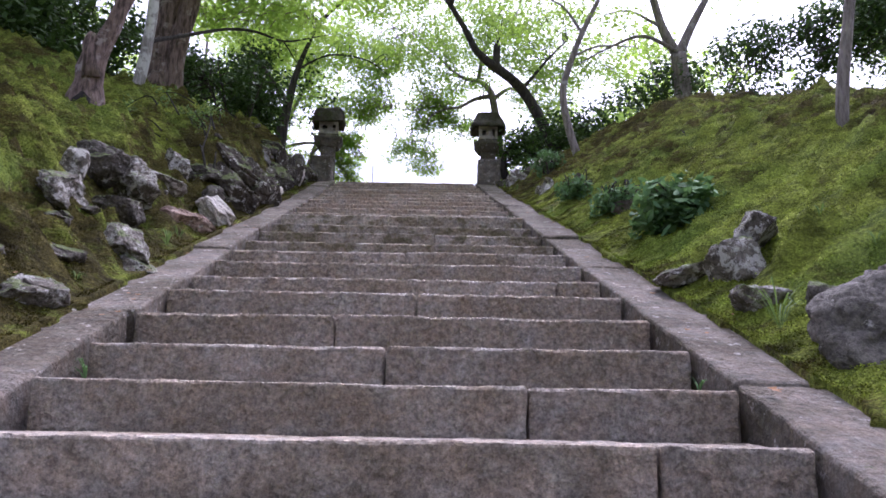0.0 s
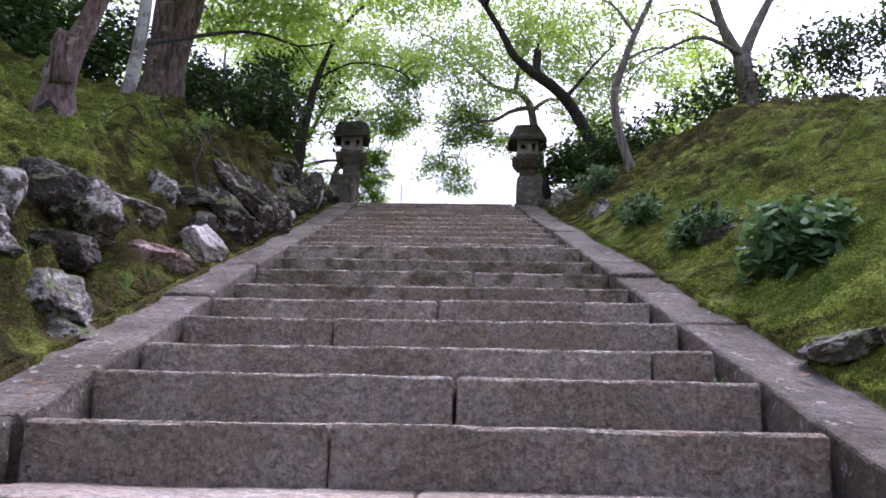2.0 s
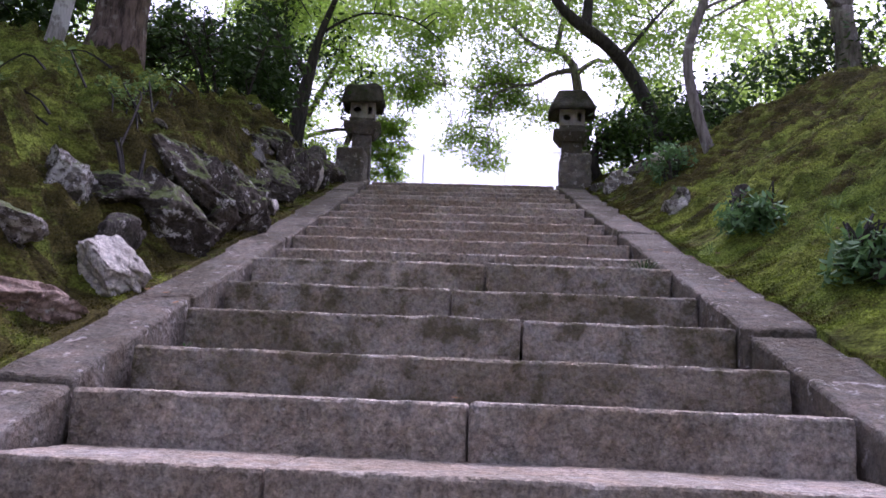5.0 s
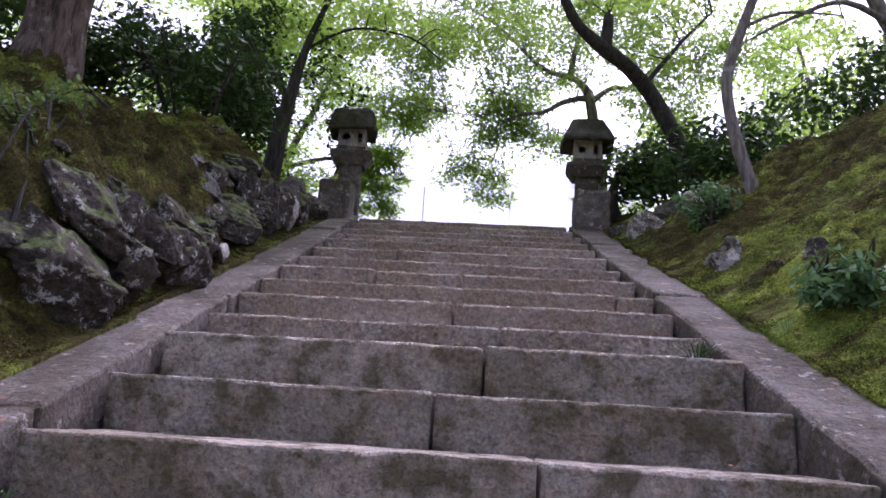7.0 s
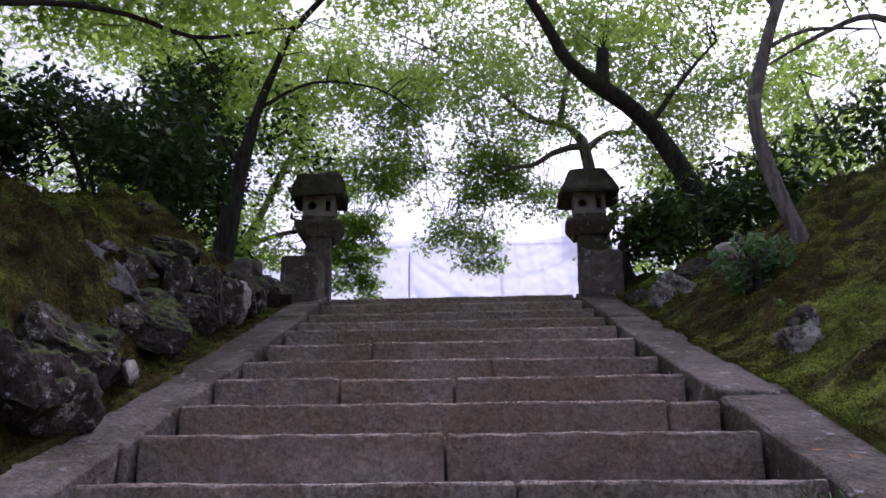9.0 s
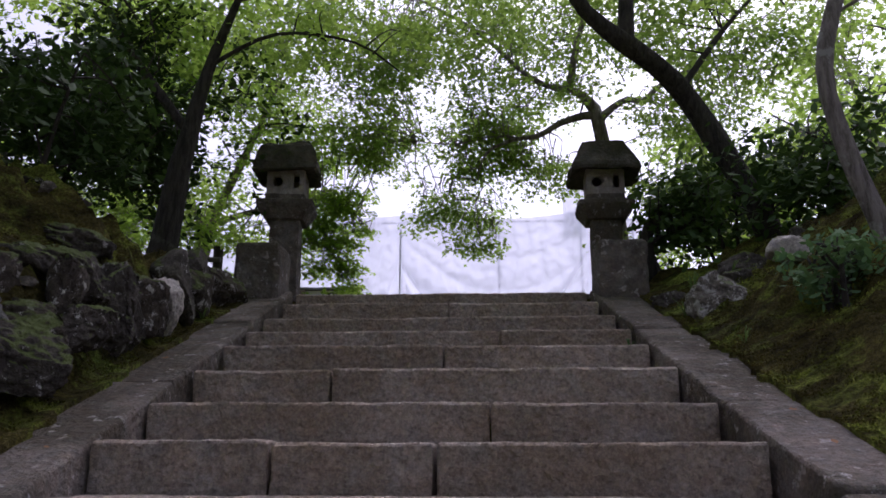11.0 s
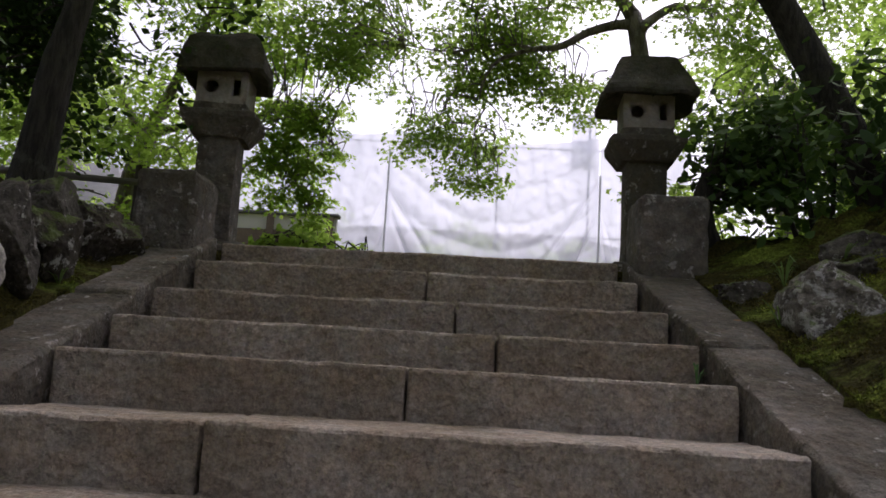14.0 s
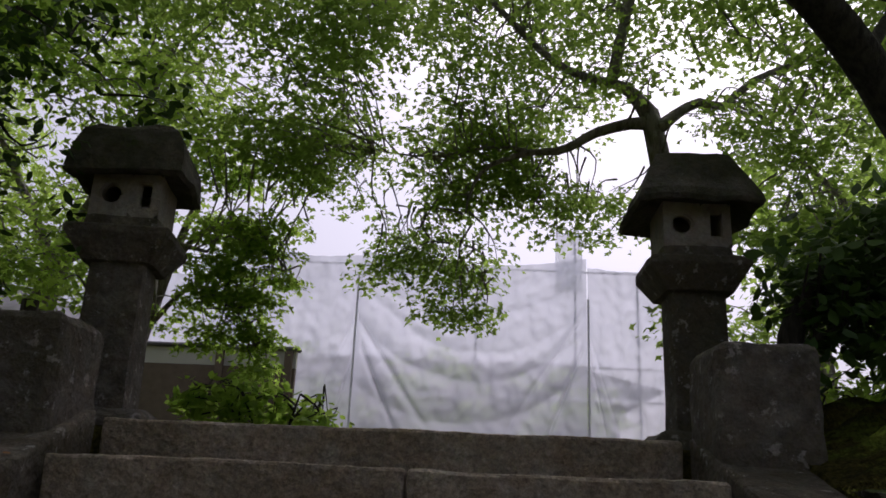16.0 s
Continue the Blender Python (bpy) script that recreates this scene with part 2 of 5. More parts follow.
LEAF_MID = leaf_material("broad_leaf", (0.06, 0.125, 0.055), (0.15, 0.26, 0.115), (0.2, 0.36, 0.08), 0.25, 0.3)
LEAF_PALE = leaf_material("small_pale_leaf", (0.09, 0.15, 0.045), (0.19, 0.28, 0.09), (0.30, 0.44, 0.10), 0.3)
LEAF_FALLEN = leaf_material("fallen_leaf", (0.16, 0.07, 0.03), (0.38, 0.20, 0.09), (0.4, 0.2, 0.06), 0.15)


def plain_material(name, colour, rough=0.7, metal=0.0, wear=0.3, scale=8):
    m, nodes, links, bsdf = material(name)
    at = world_coord(nodes)
    n = noise_node(nodes, links, scale, 6, 0.65, at)
    c = mix(nodes, links, ramp(nodes, links, n, [(0.3, 0.0), (0.7, 1.0)]), [v * (1 - wear) for v in colour], colour)
    links.new(c, bsdf.inputs["Base Color"])
    bsdf.inputs["Roughness"].default_value, bsdf.inputs["Metallic"].default_value = rough, metal
    bump(nodes, links, bsdf, noise_node(nodes, links, scale * 8, 4, 0.6, at), 0.2, 0.004)
    return m


STEEL = plain_material("galvanised_pipe", (0.74, 0.75, 0.78), 0.5, 0.1)
BAMBOO = plain_material("weathered_bamboo", (0.20, 0.18, 0.15), 0.7)
POST_WOOD = plain_material("dark_fence_wood", (0.07, 0.055, 0.045), 0.85)
PLASTER = plain_material("pale_plaster", (0.55, 0.54, 0.50), 0.9, 0, 0.15, 2)
ROOF_GREY = plain_material("grey_roof_shingle", (0.16, 0.16, 0.17), 0.85, 0, 0.35, 3)
TIMBER = plain_material("aged_timber", (0.16, 0.12, 0.09), 0.8)


def sheet_material():
    m, nodes, links, bsdf = material("scaffold_mesh_sheet")
    at = world_coord(nodes)
    n = noise_node(nodes, links, 1.2, 5, 0.6, at)
    colour = mix(nodes, links, n, (0.72, 0.75, 0.84), (0.86, 0.88, 0.93))
    links.new(colour, bsdf.inputs["Base Color"])
    bsdf.inputs["Roughness"].default_value = 0.6
    trans = nodes.new("ShaderNodeBsdfTranslucent")
    links.new(colour, trans.inputs["Color"])
    clear = nodes.new("ShaderNodeBsdfTransparent")
    one, two = nodes.new("ShaderNodeMixShader"), nodes.new("ShaderNodeMixShader")
    one.inputs[0].default_value, two.inputs[0].default_value = 0.6, 0.30
    links.new(bsdf.outputs[0], one.inputs[1])
    links.new(trans.outputs[0], one.inputs[2])
    links.new(one.outputs[0], two.inputs[1])
    links.new(clear.outputs[0], two.inputs[2])
    links.new(two.outputs[0], nodes["Material Output"].inputs["Surface"])
    return m


SHEET = sheet_material()


# ---- building blocks ----
def mesh_object(name, verts, faces, mat, smooth=False):
    me = bpy.data.meshes.new(name)
    me.from_pydata([tuple(v) for v in verts], [], faces)
    me.materials.append(mat)
    if smooth:
        me.polygons.foreach_set("use_smooth", [True] * len(me.polygons))
    me.update()
    return new(name, me)


def part(name, bm, mat, parent=None, label="", smooth=False):
    me = bpy.data.meshes.new(name)
    bm.normal_update()
    bm.to_mesh(me)
    bm.free()
    me.materials.append(mat)
    if smooth:
        me.polygons.foreach_set("use_smooth", [True] * len(me.polygons))
    ob = new(name, me)
    return under(ob, parent, label)


def under(ob, parent, label=""):
    if parent is not None:
        ob.parent = parent
        ob.matrix_parent_inverse = parent.matrix_world.inverted()
    if label:
        tagged(ob, label)
    return ob


def root(name, x, y, z, label, category, group="", kind=""):
    ob = new(name)
    ob.empty_display_size = 0.1
    ob.location = (x, y, z)
    ob.matrix_world = Matrix.Translation((x, y, z))
    return tagged(ob, label, category, group, kind)


def smooth01(a, b, v):
    k = min(1.0, max(0.0, (v - a) / (b - a)))
    return k * k * (3 - 2 * k)


def rough_block(x0, x1, y0, y1, z0, z1, cell=0.12, wobble=0.006, chip=0.014, seed=0.0):
    """A hewn stone: a box cut into cells, with worn edges and an uneven face."""
    bm = bmesh.new()
    rim = max(0.014, chip * 1.3)
    spots = []
    for a, b in ((x0, x1), (y0, y1), (z0, z1)):
        m = max(1, round((b - a) / cell))
        inner = [a + rim + (b - a - 2 * rim) * i / m for i in range(m + 1)]
        spots.append([a, *inner, b])
    nx, ny, nz = [len(q) - 1 for q in spots]
    grid = {}

    def vert(i, j, k):
        if (i, j, k) not in grid:
            p = Vector((spots[0][i], spots[1][j], spots[2][k]))
            side = [(-1 if a == 0 else 1 if a == n else 0) for a, n in ((i, nx), (j, ny), (k, nz))]
            edge = sum(map(abs, side))
            wave = noise.noise_vector(p * 3.1 + Vector((seed, seed * 2.3, 0))) * wobble + noise.noise_vector(p * 11 + Vector((0, seed, 0))) * wobble * 0.7 + noise.noise_vector(p * 24 + Vector((seed, 0, 3))) * wobble * 0.6
            if edge >= 2:
                worn = chip * (0.7 + 1.1 * max(0.0, noise.noise(p * 6 + Vector((seed, 0, 0)))) + 2.2 * max(0.0, noise.noise(p * 3.3 + Vector((0, seed, 4))) - 0.42))
                p = p - Vector(side) * worn * (0.55 if edge == 2 else 0.8)
            grid[(i, j, k)] = bm.verts.new(p + wave)
        return grid[(i, j, k)]

    for axis, sizes in ((0, (nx, ny, nz)), (1, (ny, nz, nx)), (2, (nz, nx, ny))):
        n, a, b = sizes
        for end in (0, n):
            for i in range(a):
                for j in range(b):
                    quad = []
                    for da, db in ((0, 0), (1, 0), (1, 1), (0, 1)):
                        idx = [0, 0, 0]
                        idx[axis], idx[(axis + 1) % 3], idx[(axis + 2) % 3] = end, i + da, j + db
                        quad.append(vert(*idx))
                    bm.faces.new(quad if end else quad[::-1])
    return bm


def tube(points, radii, sides=10, rough=0.08, seed=0.0, bm=None):
    """A tapered, slightly uneven limb along a line of points."""
    bm = bm or bmesh.new()
    pts = [Vector(p) for p in points]
    fine, rad = [], []
    for i in range(len(pts) - 1):
        a, b, c, d = pts[max(i - 1, 0)], pts[i], pts[i + 1], pts[min(i + 2, len(pts) - 1)]
        steps = max(2, int((c - b).length / 0.16)) if sides > 4 else 3
        for s in range(steps):
            t = s / steps
            fine.append(0.5 * (2 * b + (c - a) * t + (2 * a - 5 * b + 4 * c - d) * t * t + (3 * b - a - 3 * c + d) * t ** 3))
            rad.append(radii[i] + (radii[i + 1] - radii[i]) * t)
    fine.append(pts[-1])
    rad.append(radii[-1])
    rings = []
    for i, p in enumerate(fine):
        way = (fine[min(i + 1, len(fine) - 1)] - fine[max(i - 1, 0)]).normalized()
        side = way.cross(Vector((0.21, 0.98, 0.05))).normalized()
        other = way.cross(side)
        ring = []
        for k in range(sides):
            a = 2 * math.pi * k / sides
            out = side * math.cos(a) + other * math.sin(a)
            r = rad[i] * (1 + rough * 2 * noise.noise(p * 2.2 + out * 1.3 + Vector((seed, 0, 0))))
            ring.append(bm.verts.new(p + out * r))
        rings.append(ring)
    for r0, r1 in zip(rings, rings[1:]):
        for k in range(sides):
            bm.faces.new((r0[k], r0[(k + 1) % sides], r1[(k + 1) % sides], r1[k]))
    bm.faces.new(rings[-1])
    bm.faces.new(rings[0][::-1])
    return bm


MAPLE = np.array([(0, 0), (.42, .02), (.17, .27), (.5, .62), (.14, .52), (0, 1), (-.14, .52), (-.5, .62), (-.17, .27), (-.42, .02)])
TRIPLE = np.array([(0, 0), (.52, .36), (.19, .47), (0, 1), (-.19, .47), (-.52, .36)])
OVAL = np.array([(0, 0), (.2, .25), (.24, .55), (0, 1), (-.24, .55), (-.2, .25)])
LANCE = np.array([(0, 0), (.12, .22), (.17, .48), (.09, .8), (0, 1), (-.09, .8), (-.17, .48), (-.12, .22)])
SLIM = np.array([(0, 0), (.16, .4), (0, 1), (-.16, .4)])


def leaf_mesh(name, shape, at, normal, size, mat, rng, fold=0.12):
    """One mesh of many leaves: each a polygon of its own."""
    n, k = len(at), len(shape)
    normal = normal / np.linalg.norm(normal, axis=1)[:, None]
    ref = rng.normal(size=(n, 3))
    u = np.cross(normal, ref)
    u /= np.linalg.norm(u, axis=1)[:, None]
    v = np.cross(normal, u)
    xy = shape[None] * size[:, None, None]
    co = at[:, None] + u[:, None] * xy[..., :1] + v[:, None] * (xy[..., 1:] - size[:, None, None] * 0.5)
    co = co - normal[:, None] * (fold * 2 * np.abs(xy[..., :1]) + fold * np.abs(xy[..., 1:]) ** 1.0)
    me = bpy.data.meshes.new(name)
    me.vertices.add(n * k)
    me.vertices.foreach_set("co", co.astype(np.float32).ravel())
    me.loops.add(n * k)
    me.loops.foreach_set("vertex_index", np.arange(n * k, dtype=np.int32))
    me.polygons.add(n)
    me.polygons.foreach_set("loop_start", np.arange(0, n * k, k, dtype=np.int32))
    me.polygons.foreach_set("loop_total", np.full(n, k, dtype=np.int32))
    me.materials.append(mat)
    me.update(calc_edges=True)
    me.validate()
    return new(name, me)


def crown(parent, name, blobs, mat, shape, leaf, sprays_per_m3, leaves_per_spray, spray_radius, limbs, seed, bark=None, flat=0.22, droop=0.3, cap=900):
    """Leaves in flat sprays inside uneven clouds, each spray on a thin twig from the nearest limb."""
    rng = np.random.default_rng(seed)
    centres = []
    for x, y, z, a, b, c, dens in blobs:
        count = int(min(cap, max(3, 4.19 * a * b * c * sprays_per_m3 * dens)))
        p = rng.normal(size=(count, 3))
        p *= (rng.random(count) ** 0.45 / np.linalg.norm(p, axis=1))[:, None]
        centres.append(np.array((x, y, z)) + p * (a, b, c))
    centres = np.concatenate(centres)
    keep = np.array([noise.noise(Vector(c) * 1.15 + Vector((seed, 0, 0))) > -0.10 for c in centres])
    centres = centres[keep]
    n = len(centres) * leaves_per_spray
    cc = np.repeat(centres, leaves_per_spray, axis=0)
    ang, rad = rng.random(n) * 2 * np.pi, np.sqrt(rng.random(n)) * spray_radius
    away = np.stack([np.cos(ang) * rad, np.sin(ang) * rad, rng.normal(size=n) * spray_radius * flat - droop * rad ** 2 / spray_radius], axis=1)
    normal = np.stack([away[:, 0] * 0.8, away[:, 1] * 0.8, np.full(n, spray_radius)], axis=1) + rng.normal(size=(n, 3)) * spray_radius * 0.55
    size = leaf * (0.65 + 0.7 * rng.random(n))
    ob = leaf_mesh(name, shape, cc + away, normal, size, mat, rng)
    under(ob, parent)
    tagged(ob, kind="stuff")
    if limbs is not None and bark is not None:
        nodes_ = np.array(limbs)
        bm = bmesh.new()
        for c in centres[:: 2]:
            near = nodes_[np.argmin(((nodes_ - c) ** 2).sum(1) + rng.random(len(nodes_)) * 0.3)]
            gap = np.linalg.norm(near - c)
            if gap > 0.75:
                near = c + (near - c) * 0.45 / gap + rng.normal(size=3) * 0.1
            mid = (near + c) / 2 + rng.normal(size=3) * 0.06 + (0, 0, 0.06)
            tube([near, mid, c], [0.011, 0.007, 0.003], 3, 0, 0, bm)
        tagged(part("twig", bm, bark, parent, "thin dark twigs"), kind="stuff")
    return ob


# ---- the shape of the ground ----
SLOPE, BASE = 0.3621, 0.009
EDGES = [3.26, 3.78, 4.37, 4.93, 5.43, 6.01, 6.55, 7.05, 7.68, 8.29, 8.83, 9.43, 10.02, 10.51, 11.07, 11.61, 12.23, 12.80, 13.28, 13.76, 14.39, 14.92]
FOOT, TOP, LANDING = -1.75, 14.92, 5.41


def stair_z(y):
    return SLOPE * y + BASE


def left_x(y):
    return -1.478 - 0.0362 * y


def right_x(y):
    return 1.345 - 0.0525 * y


KERB_WIDTH, KERB_RIGHT = 0.33, 0.37


def ground_z(x, y):
    """Height of the garden: two banks along the stairs, a lower court and an upper terrace."""
    yc = min(TOP, max(FOOT, y))
    line = stair_z(yc) if y < TOP else LANDING
    fade = (1 - smooth01(13.2, 16.2, y)) * smooth01(-9, -1, y)
    if x > right_x(yc):
        u = x - right_x(yc) - KERB_RIGHT
        fade = (1 - smooth01(13.6, 15.8, y)) * smooth01(-9, -1, y)
        rise = 0.02 + 0.60 * max(u, 0) - 0.60 * max(u - 2.2, 0) * smooth01(2.2, 3.5, u)
        rise = min(rise, 1.55)
        far = smooth01(2, 5, u)
        h = rise * (fade * (1 - far) + far * max(fade, 0.35 * smooth01(-9, -1, y)))
    else:
        u = left_x(yc) - KERB_WIDTH - x
        fade = (1 - smooth01(12.6, 14.6, y)) * smooth01(-9, -1, y)
        rise = (0.12 + 0.46 * smooth01(8.3, 9.2, y) * (1 - 0.6 * smooth01(12.2, 13.6, y))) * smooth01(0.10, 0.42, u) + 0.70 * max(u - 0.04, 0) - (0.33 + 0.12 * smooth01(8.6, 11, y)) * max(u - 1.0, 0) - 0.30 * max(u - 3.5, 0) * smooth01(3.5, 7, u)
        rise += (0.34 * smooth01(0.62, 1.15, u) - 0.13 * smooth01(0.1, 0.45, u)) * (1 - smooth01(8.2, 9.2, y)) - 0.16 * smooth01(10.4, 11, y) * smooth01(0.2, 0.5, u)
        rise -= 0.16 * math.exp(-((x + 3.72) ** 2 + (y - 7.95) ** 2) / 0.16)
        rise = min(rise, 3.4)
        far = smooth01(1.2, 4, u)
        h = rise * (fade * (1 - far) + far * max(fade, 0.45 * smooth01(-9, -1, y)))
    u += 0.045 + 0.05 * noise.noise(Vector((x * 2, y * 2.3, 5))) + 0.03 * noise.noise(Vector((x * 5, y * 8, 1)))
    if 0 <= u < 0.3:
        h = max(h, 0.03 - 0.03 * u)
    if u < 0:
        return line - 0.32 if y < TOP + 0.2 else LANDING - 0.02
    lump = (2.0 if x < 0 else 1.2) * smooth01(0.0, 0.5, u) * (1 - smooth01(10, 30, abs(x)))
    p = Vector((x, y, 0))
    q = Vector((x * 0.8 + 0.3 * noise.noise(p * 1.4), y * 2.0 + 0.4 * noise.noise(p * 1.1), 0))
    h += lump * (0.07 * noise.noise(p * 0.9) + 0.15 * (abs(noise.noise(q * 1.5)) - 0.22) + 0.16 * (abs(noise.noise(q * 3.1 + Vector((7, 3, 0)))) - 0.2) + 0.11 * (abs(noise.noise(q * 5.6 + Vector((2, 9, 0)))) - 0.2) + 0.035 * noise.noise(p * 13.0))
    return line + h


def soil_shade_at(x, y):
    """How much bare ground and brown moss shows, with the trees' shade up the slope painted in: by the rocks, under the
    trees, seldom on the open slope.
    """
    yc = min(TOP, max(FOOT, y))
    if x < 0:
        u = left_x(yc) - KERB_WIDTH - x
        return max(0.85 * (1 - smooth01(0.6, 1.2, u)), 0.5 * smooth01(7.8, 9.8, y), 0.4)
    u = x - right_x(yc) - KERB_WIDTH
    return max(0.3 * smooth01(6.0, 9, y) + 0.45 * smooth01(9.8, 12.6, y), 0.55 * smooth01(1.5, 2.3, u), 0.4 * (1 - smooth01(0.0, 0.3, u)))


def axis_steps(lo, hi, fine_lo, fine_hi, fine):
    mid = list(np.arange(fine_lo, fine_hi + 1e-6, fine))
    out, step, v = [], fine, fine_hi
    while v < hi:
        step *= 1.28
        v += step
        out.append(min(v, hi))
    back, step, v = [], fine, fine_lo
    while v > lo:
        step *= 1.28
        v -= step
        back.append(max(v, lo))
    return back[::-1] + mid + out


def build_ground():
    xs, ys = axis_steps(-400, 400, -4.6, 4.6, 0.042), axis_steps(-300, 600, 2.6, 15, 0.045)
    verts = [(x, y, ground_z(x, y)) for y in ys for x in xs]
    w = len(xs)
    faces = [(j * w + i, j * w + i + 1, (j + 1) * w + i + 1, (j + 1) * w + i) for j in range(len(ys) - 1) for i in range(w - 1)]
    ob = mesh_object("ground", verts, faces, MOSS, True)
    soil_shade = ob.data.attributes.new("soil_shade", "FLOAT", "POINT")
    soil_shade.data.foreach_set("value", [soil_shade_at(x, y) for x, y, _ in verts])
    tagged(ob, "moss-covered garden banks rising beside the stone stairs", "ground", kind="structure")


build_ground()

# ---- lanterns, built for each side ----
def ring_stack(levels, sides=4, turn=45, bm=None, close=True, seed=0, wob=0.0):
    """Loops of a polygon, one above the other: (z, half width x, half width y)."""
    bm = bm or bmesh.new()
    loops = []
    cuts = 5
    for z, a, b in levels:
        ring = []
        for s in range(4):
            c0 = [(-1, -1), (1, -1), (1, 1), (-1, 1)][s]
            c1 = [(-1, -1), (1, -1), (1, 1), (-1, 1)][(s + 1) % 4]
            for k in range(cuts):
                t = k / cuts
                px, py = c0[0] + (c1[0] - c0[0]) * t, c0[1] + (c1[1] - c0[1]) * t
                if k == 0:
                    px, py = px * 0.965, py * 0.965
                p = Vector((px * a, py * b, z))
                p += noise.noise_vector(p * 5 + Vector((seed, seed, 0))) * wob
                ring.append(bm.verts.new(p))
        loops.append(ring)
    n = len(loops[0])
    for r0, r1 in zip(loops, loops[1:]):
        for k in range(n):
            bm.faces.new((r0[k], r0[(k + 1) % n], r1[(k + 1) % n], r1[k]))
    if close:
        bm.faces.new(loops[0][::-1])
        bm.faces.new(loops[-1])
    return bm


def firebox(w, d, h):
    """A hollow stone box; its front has a round and a tall opening with sunk borders."""
    bm = bmesh.new()
    wall = 0.05

    def panel(cx, cz, pw, ph, hole):
        outer, n = [], len(hole)
        for hx, hz in hole:
            k = max(abs(hx) / (pw / 2), abs(hz) / (ph / 2))
            outer.append((hx / k, hz / k))
        rings = []
        for y, pts in ((-d / 2, outer), (-d / 2, [(x * 1.22, z * 1.16) for x, z in hole]), (-d / 2 + 0.012, [(x * 1.16, z * 1.11) for x, z in hole]), (-d / 2 + 0.012, hole), (-d / 2 + wall, hole)):
            rings.append([bm.verts.new((cx + x, y, cz + z)) for x, z in pts])
        for r0, r1 in zip(rings, rings[1:]):
            for k in range(n):
                bm.faces.new((r0[k], r0[(k + 1) % n], r1[(k + 1) % n], r1[k]))

    half = w * 0.56
    circle = [(0.052 * math.cos(a), 0.052 * math.sin(a)) for a in [2 * math.pi * (k + 0.5) / 24 for k in range(24)]]
    slot = []
    for k in range(24):
        a = 2 * math.pi * (k + 0.5) / 24
        s = max(abs(math.cos(a)) / 0.028, abs(math.sin(a)) / 0.066)
        slot.append((math.cos(a) / s, math.sin(a) / s))
    panel(-w / 2 + half / 2, h / 2, half, h, circle)
    panel(w / 2 - (w - half) / 2, h / 2, w - half, h, slot)

    def quad(*p):
        bm.faces.new([bm.verts.new(q) for q in p])
    a, b, c = w / 2, d / 2, h
    quad((a, -b, 0), (a, b, 0), (a, b, c), (a, -b, c))
    quad((a, b, 0), (-a, b, 0), (-a, b, c), (a, b, c))
    quad((-a, b, 0), (-a, -b, 0), (-a, -b, c), (-a, b, c))
    i, j = a - wall, b - wall
    quad((i, -j, 0), (i, -j, c), (i, j, c), (i, j, 0))
    quad((i, j, 0), (i, j, c), (-i, j, c), (-i, j, 0))
    quad((-i, j, 0), (-i, j, c), (-i, -j, c), (-i, -j, 0))
    quad((-a, -b, c), (a, -b, c), (a, b, c), (-a, b, c))
    quad((-a, -b, 0), (-a, b, 0), (a, b, 0), (a, -b, 0))
    bmesh.ops.remove_doubles(bm, verts=bm.verts, dist=0.0005)
    return bm


def stone_lantern(x, y, z, turn, roof_kind, seed, label):
    base = root("stone_lantern", x, y, z, label, "stone lantern", "pair of lanterns at the top of the stairs")
    part("base_stone", ring_stack([(-0.05, .30, .30), (0.04, .29, .29), (0.09, .24, .24), (0.11, .15, .15)], wob=0.03, seed=seed + 11), LANTERN, base, "low rounded foundation stone", True)
    part("shaft", ring_stack([(0.02, .155, .155), (0.3, .152, .15), (0.62, .148, .145), (0.90, .148, .145)], wob=0.010, seed=seed), LANTERN, base)
    part("platform", ring_stack([(0.855, .150, .150), (0.86, .186, .183), (0.985, .268, .263), (0.995, .276, .270), (1.028, .279, .273), (1.038, .270, .264), (1.04, .200, .195), (1.11, .190, .185)], wob=0.008, seed=seed + 3), LANTERN, base, "flared stone platform under the firebox")
    part("firebox", firebox(0.37, 0.36, 0.265), FIREBOX, base, "pale stone firebox with a round and a slot opening")
    if roof_kind == "curved":
        levels = [(1.355, .22, .21), (1.325, .29, .285), (1.34, .315, .31), (1.41, .31, .305), (1.50, .295, .29), (1.58, .262, .257), (1.64, .20, .195), (1.665, .10, .10)]
    else:
        levels = [(1.375, .235, .225), (1.325, .33, .325), (1.35, .347, .34), (1.395, .335, .33), (1.485, .285, .28), (1.59, .24, .235), (1.64, .21, .205), (1.67, .13, .125)]
    part("roof", ring_stack(levels, wob=0.034, seed=seed + 7), ROOF_STONE, base, "dark mossy stone roof")
    for o in base.children:
        o.matrix_parent_inverse = Matrix.Identity(4)
        if o.name.startswith("firebox"):
            o.location = (0, 0, 1.107)
    base.rotation_euler.z = radians(turn)
    return base


stone_lantern(-2.30, 15.58, 5.41, 6, "curved", 1.0, "weathered grey stone lantern with a rounded mossy roof")
stone_lantern(0.86, 15.72, 5.41, -2, "hipped", 9.0, "weathered grey stone lantern with a hipped roof")


def newel(x0, x1, y0, y1, z0, z1, seed):
    ob = part("newel_block", rough_block(x0, x1, y0, y1, z0, z1, 0.09, 0.012, 0.03, seed), LANTERN)
    tagged(ob, "squared grey stone end block on the stair kerb before the lantern", "stone block", "end blocks of the kerbs")


newel(-2.48, -2.09, 14.56, 15.04, 5.05, 5.81, 2.0)
newel(0.615, 1.03, 14.56, 15.04, 5.05, 5.80, 5.0)

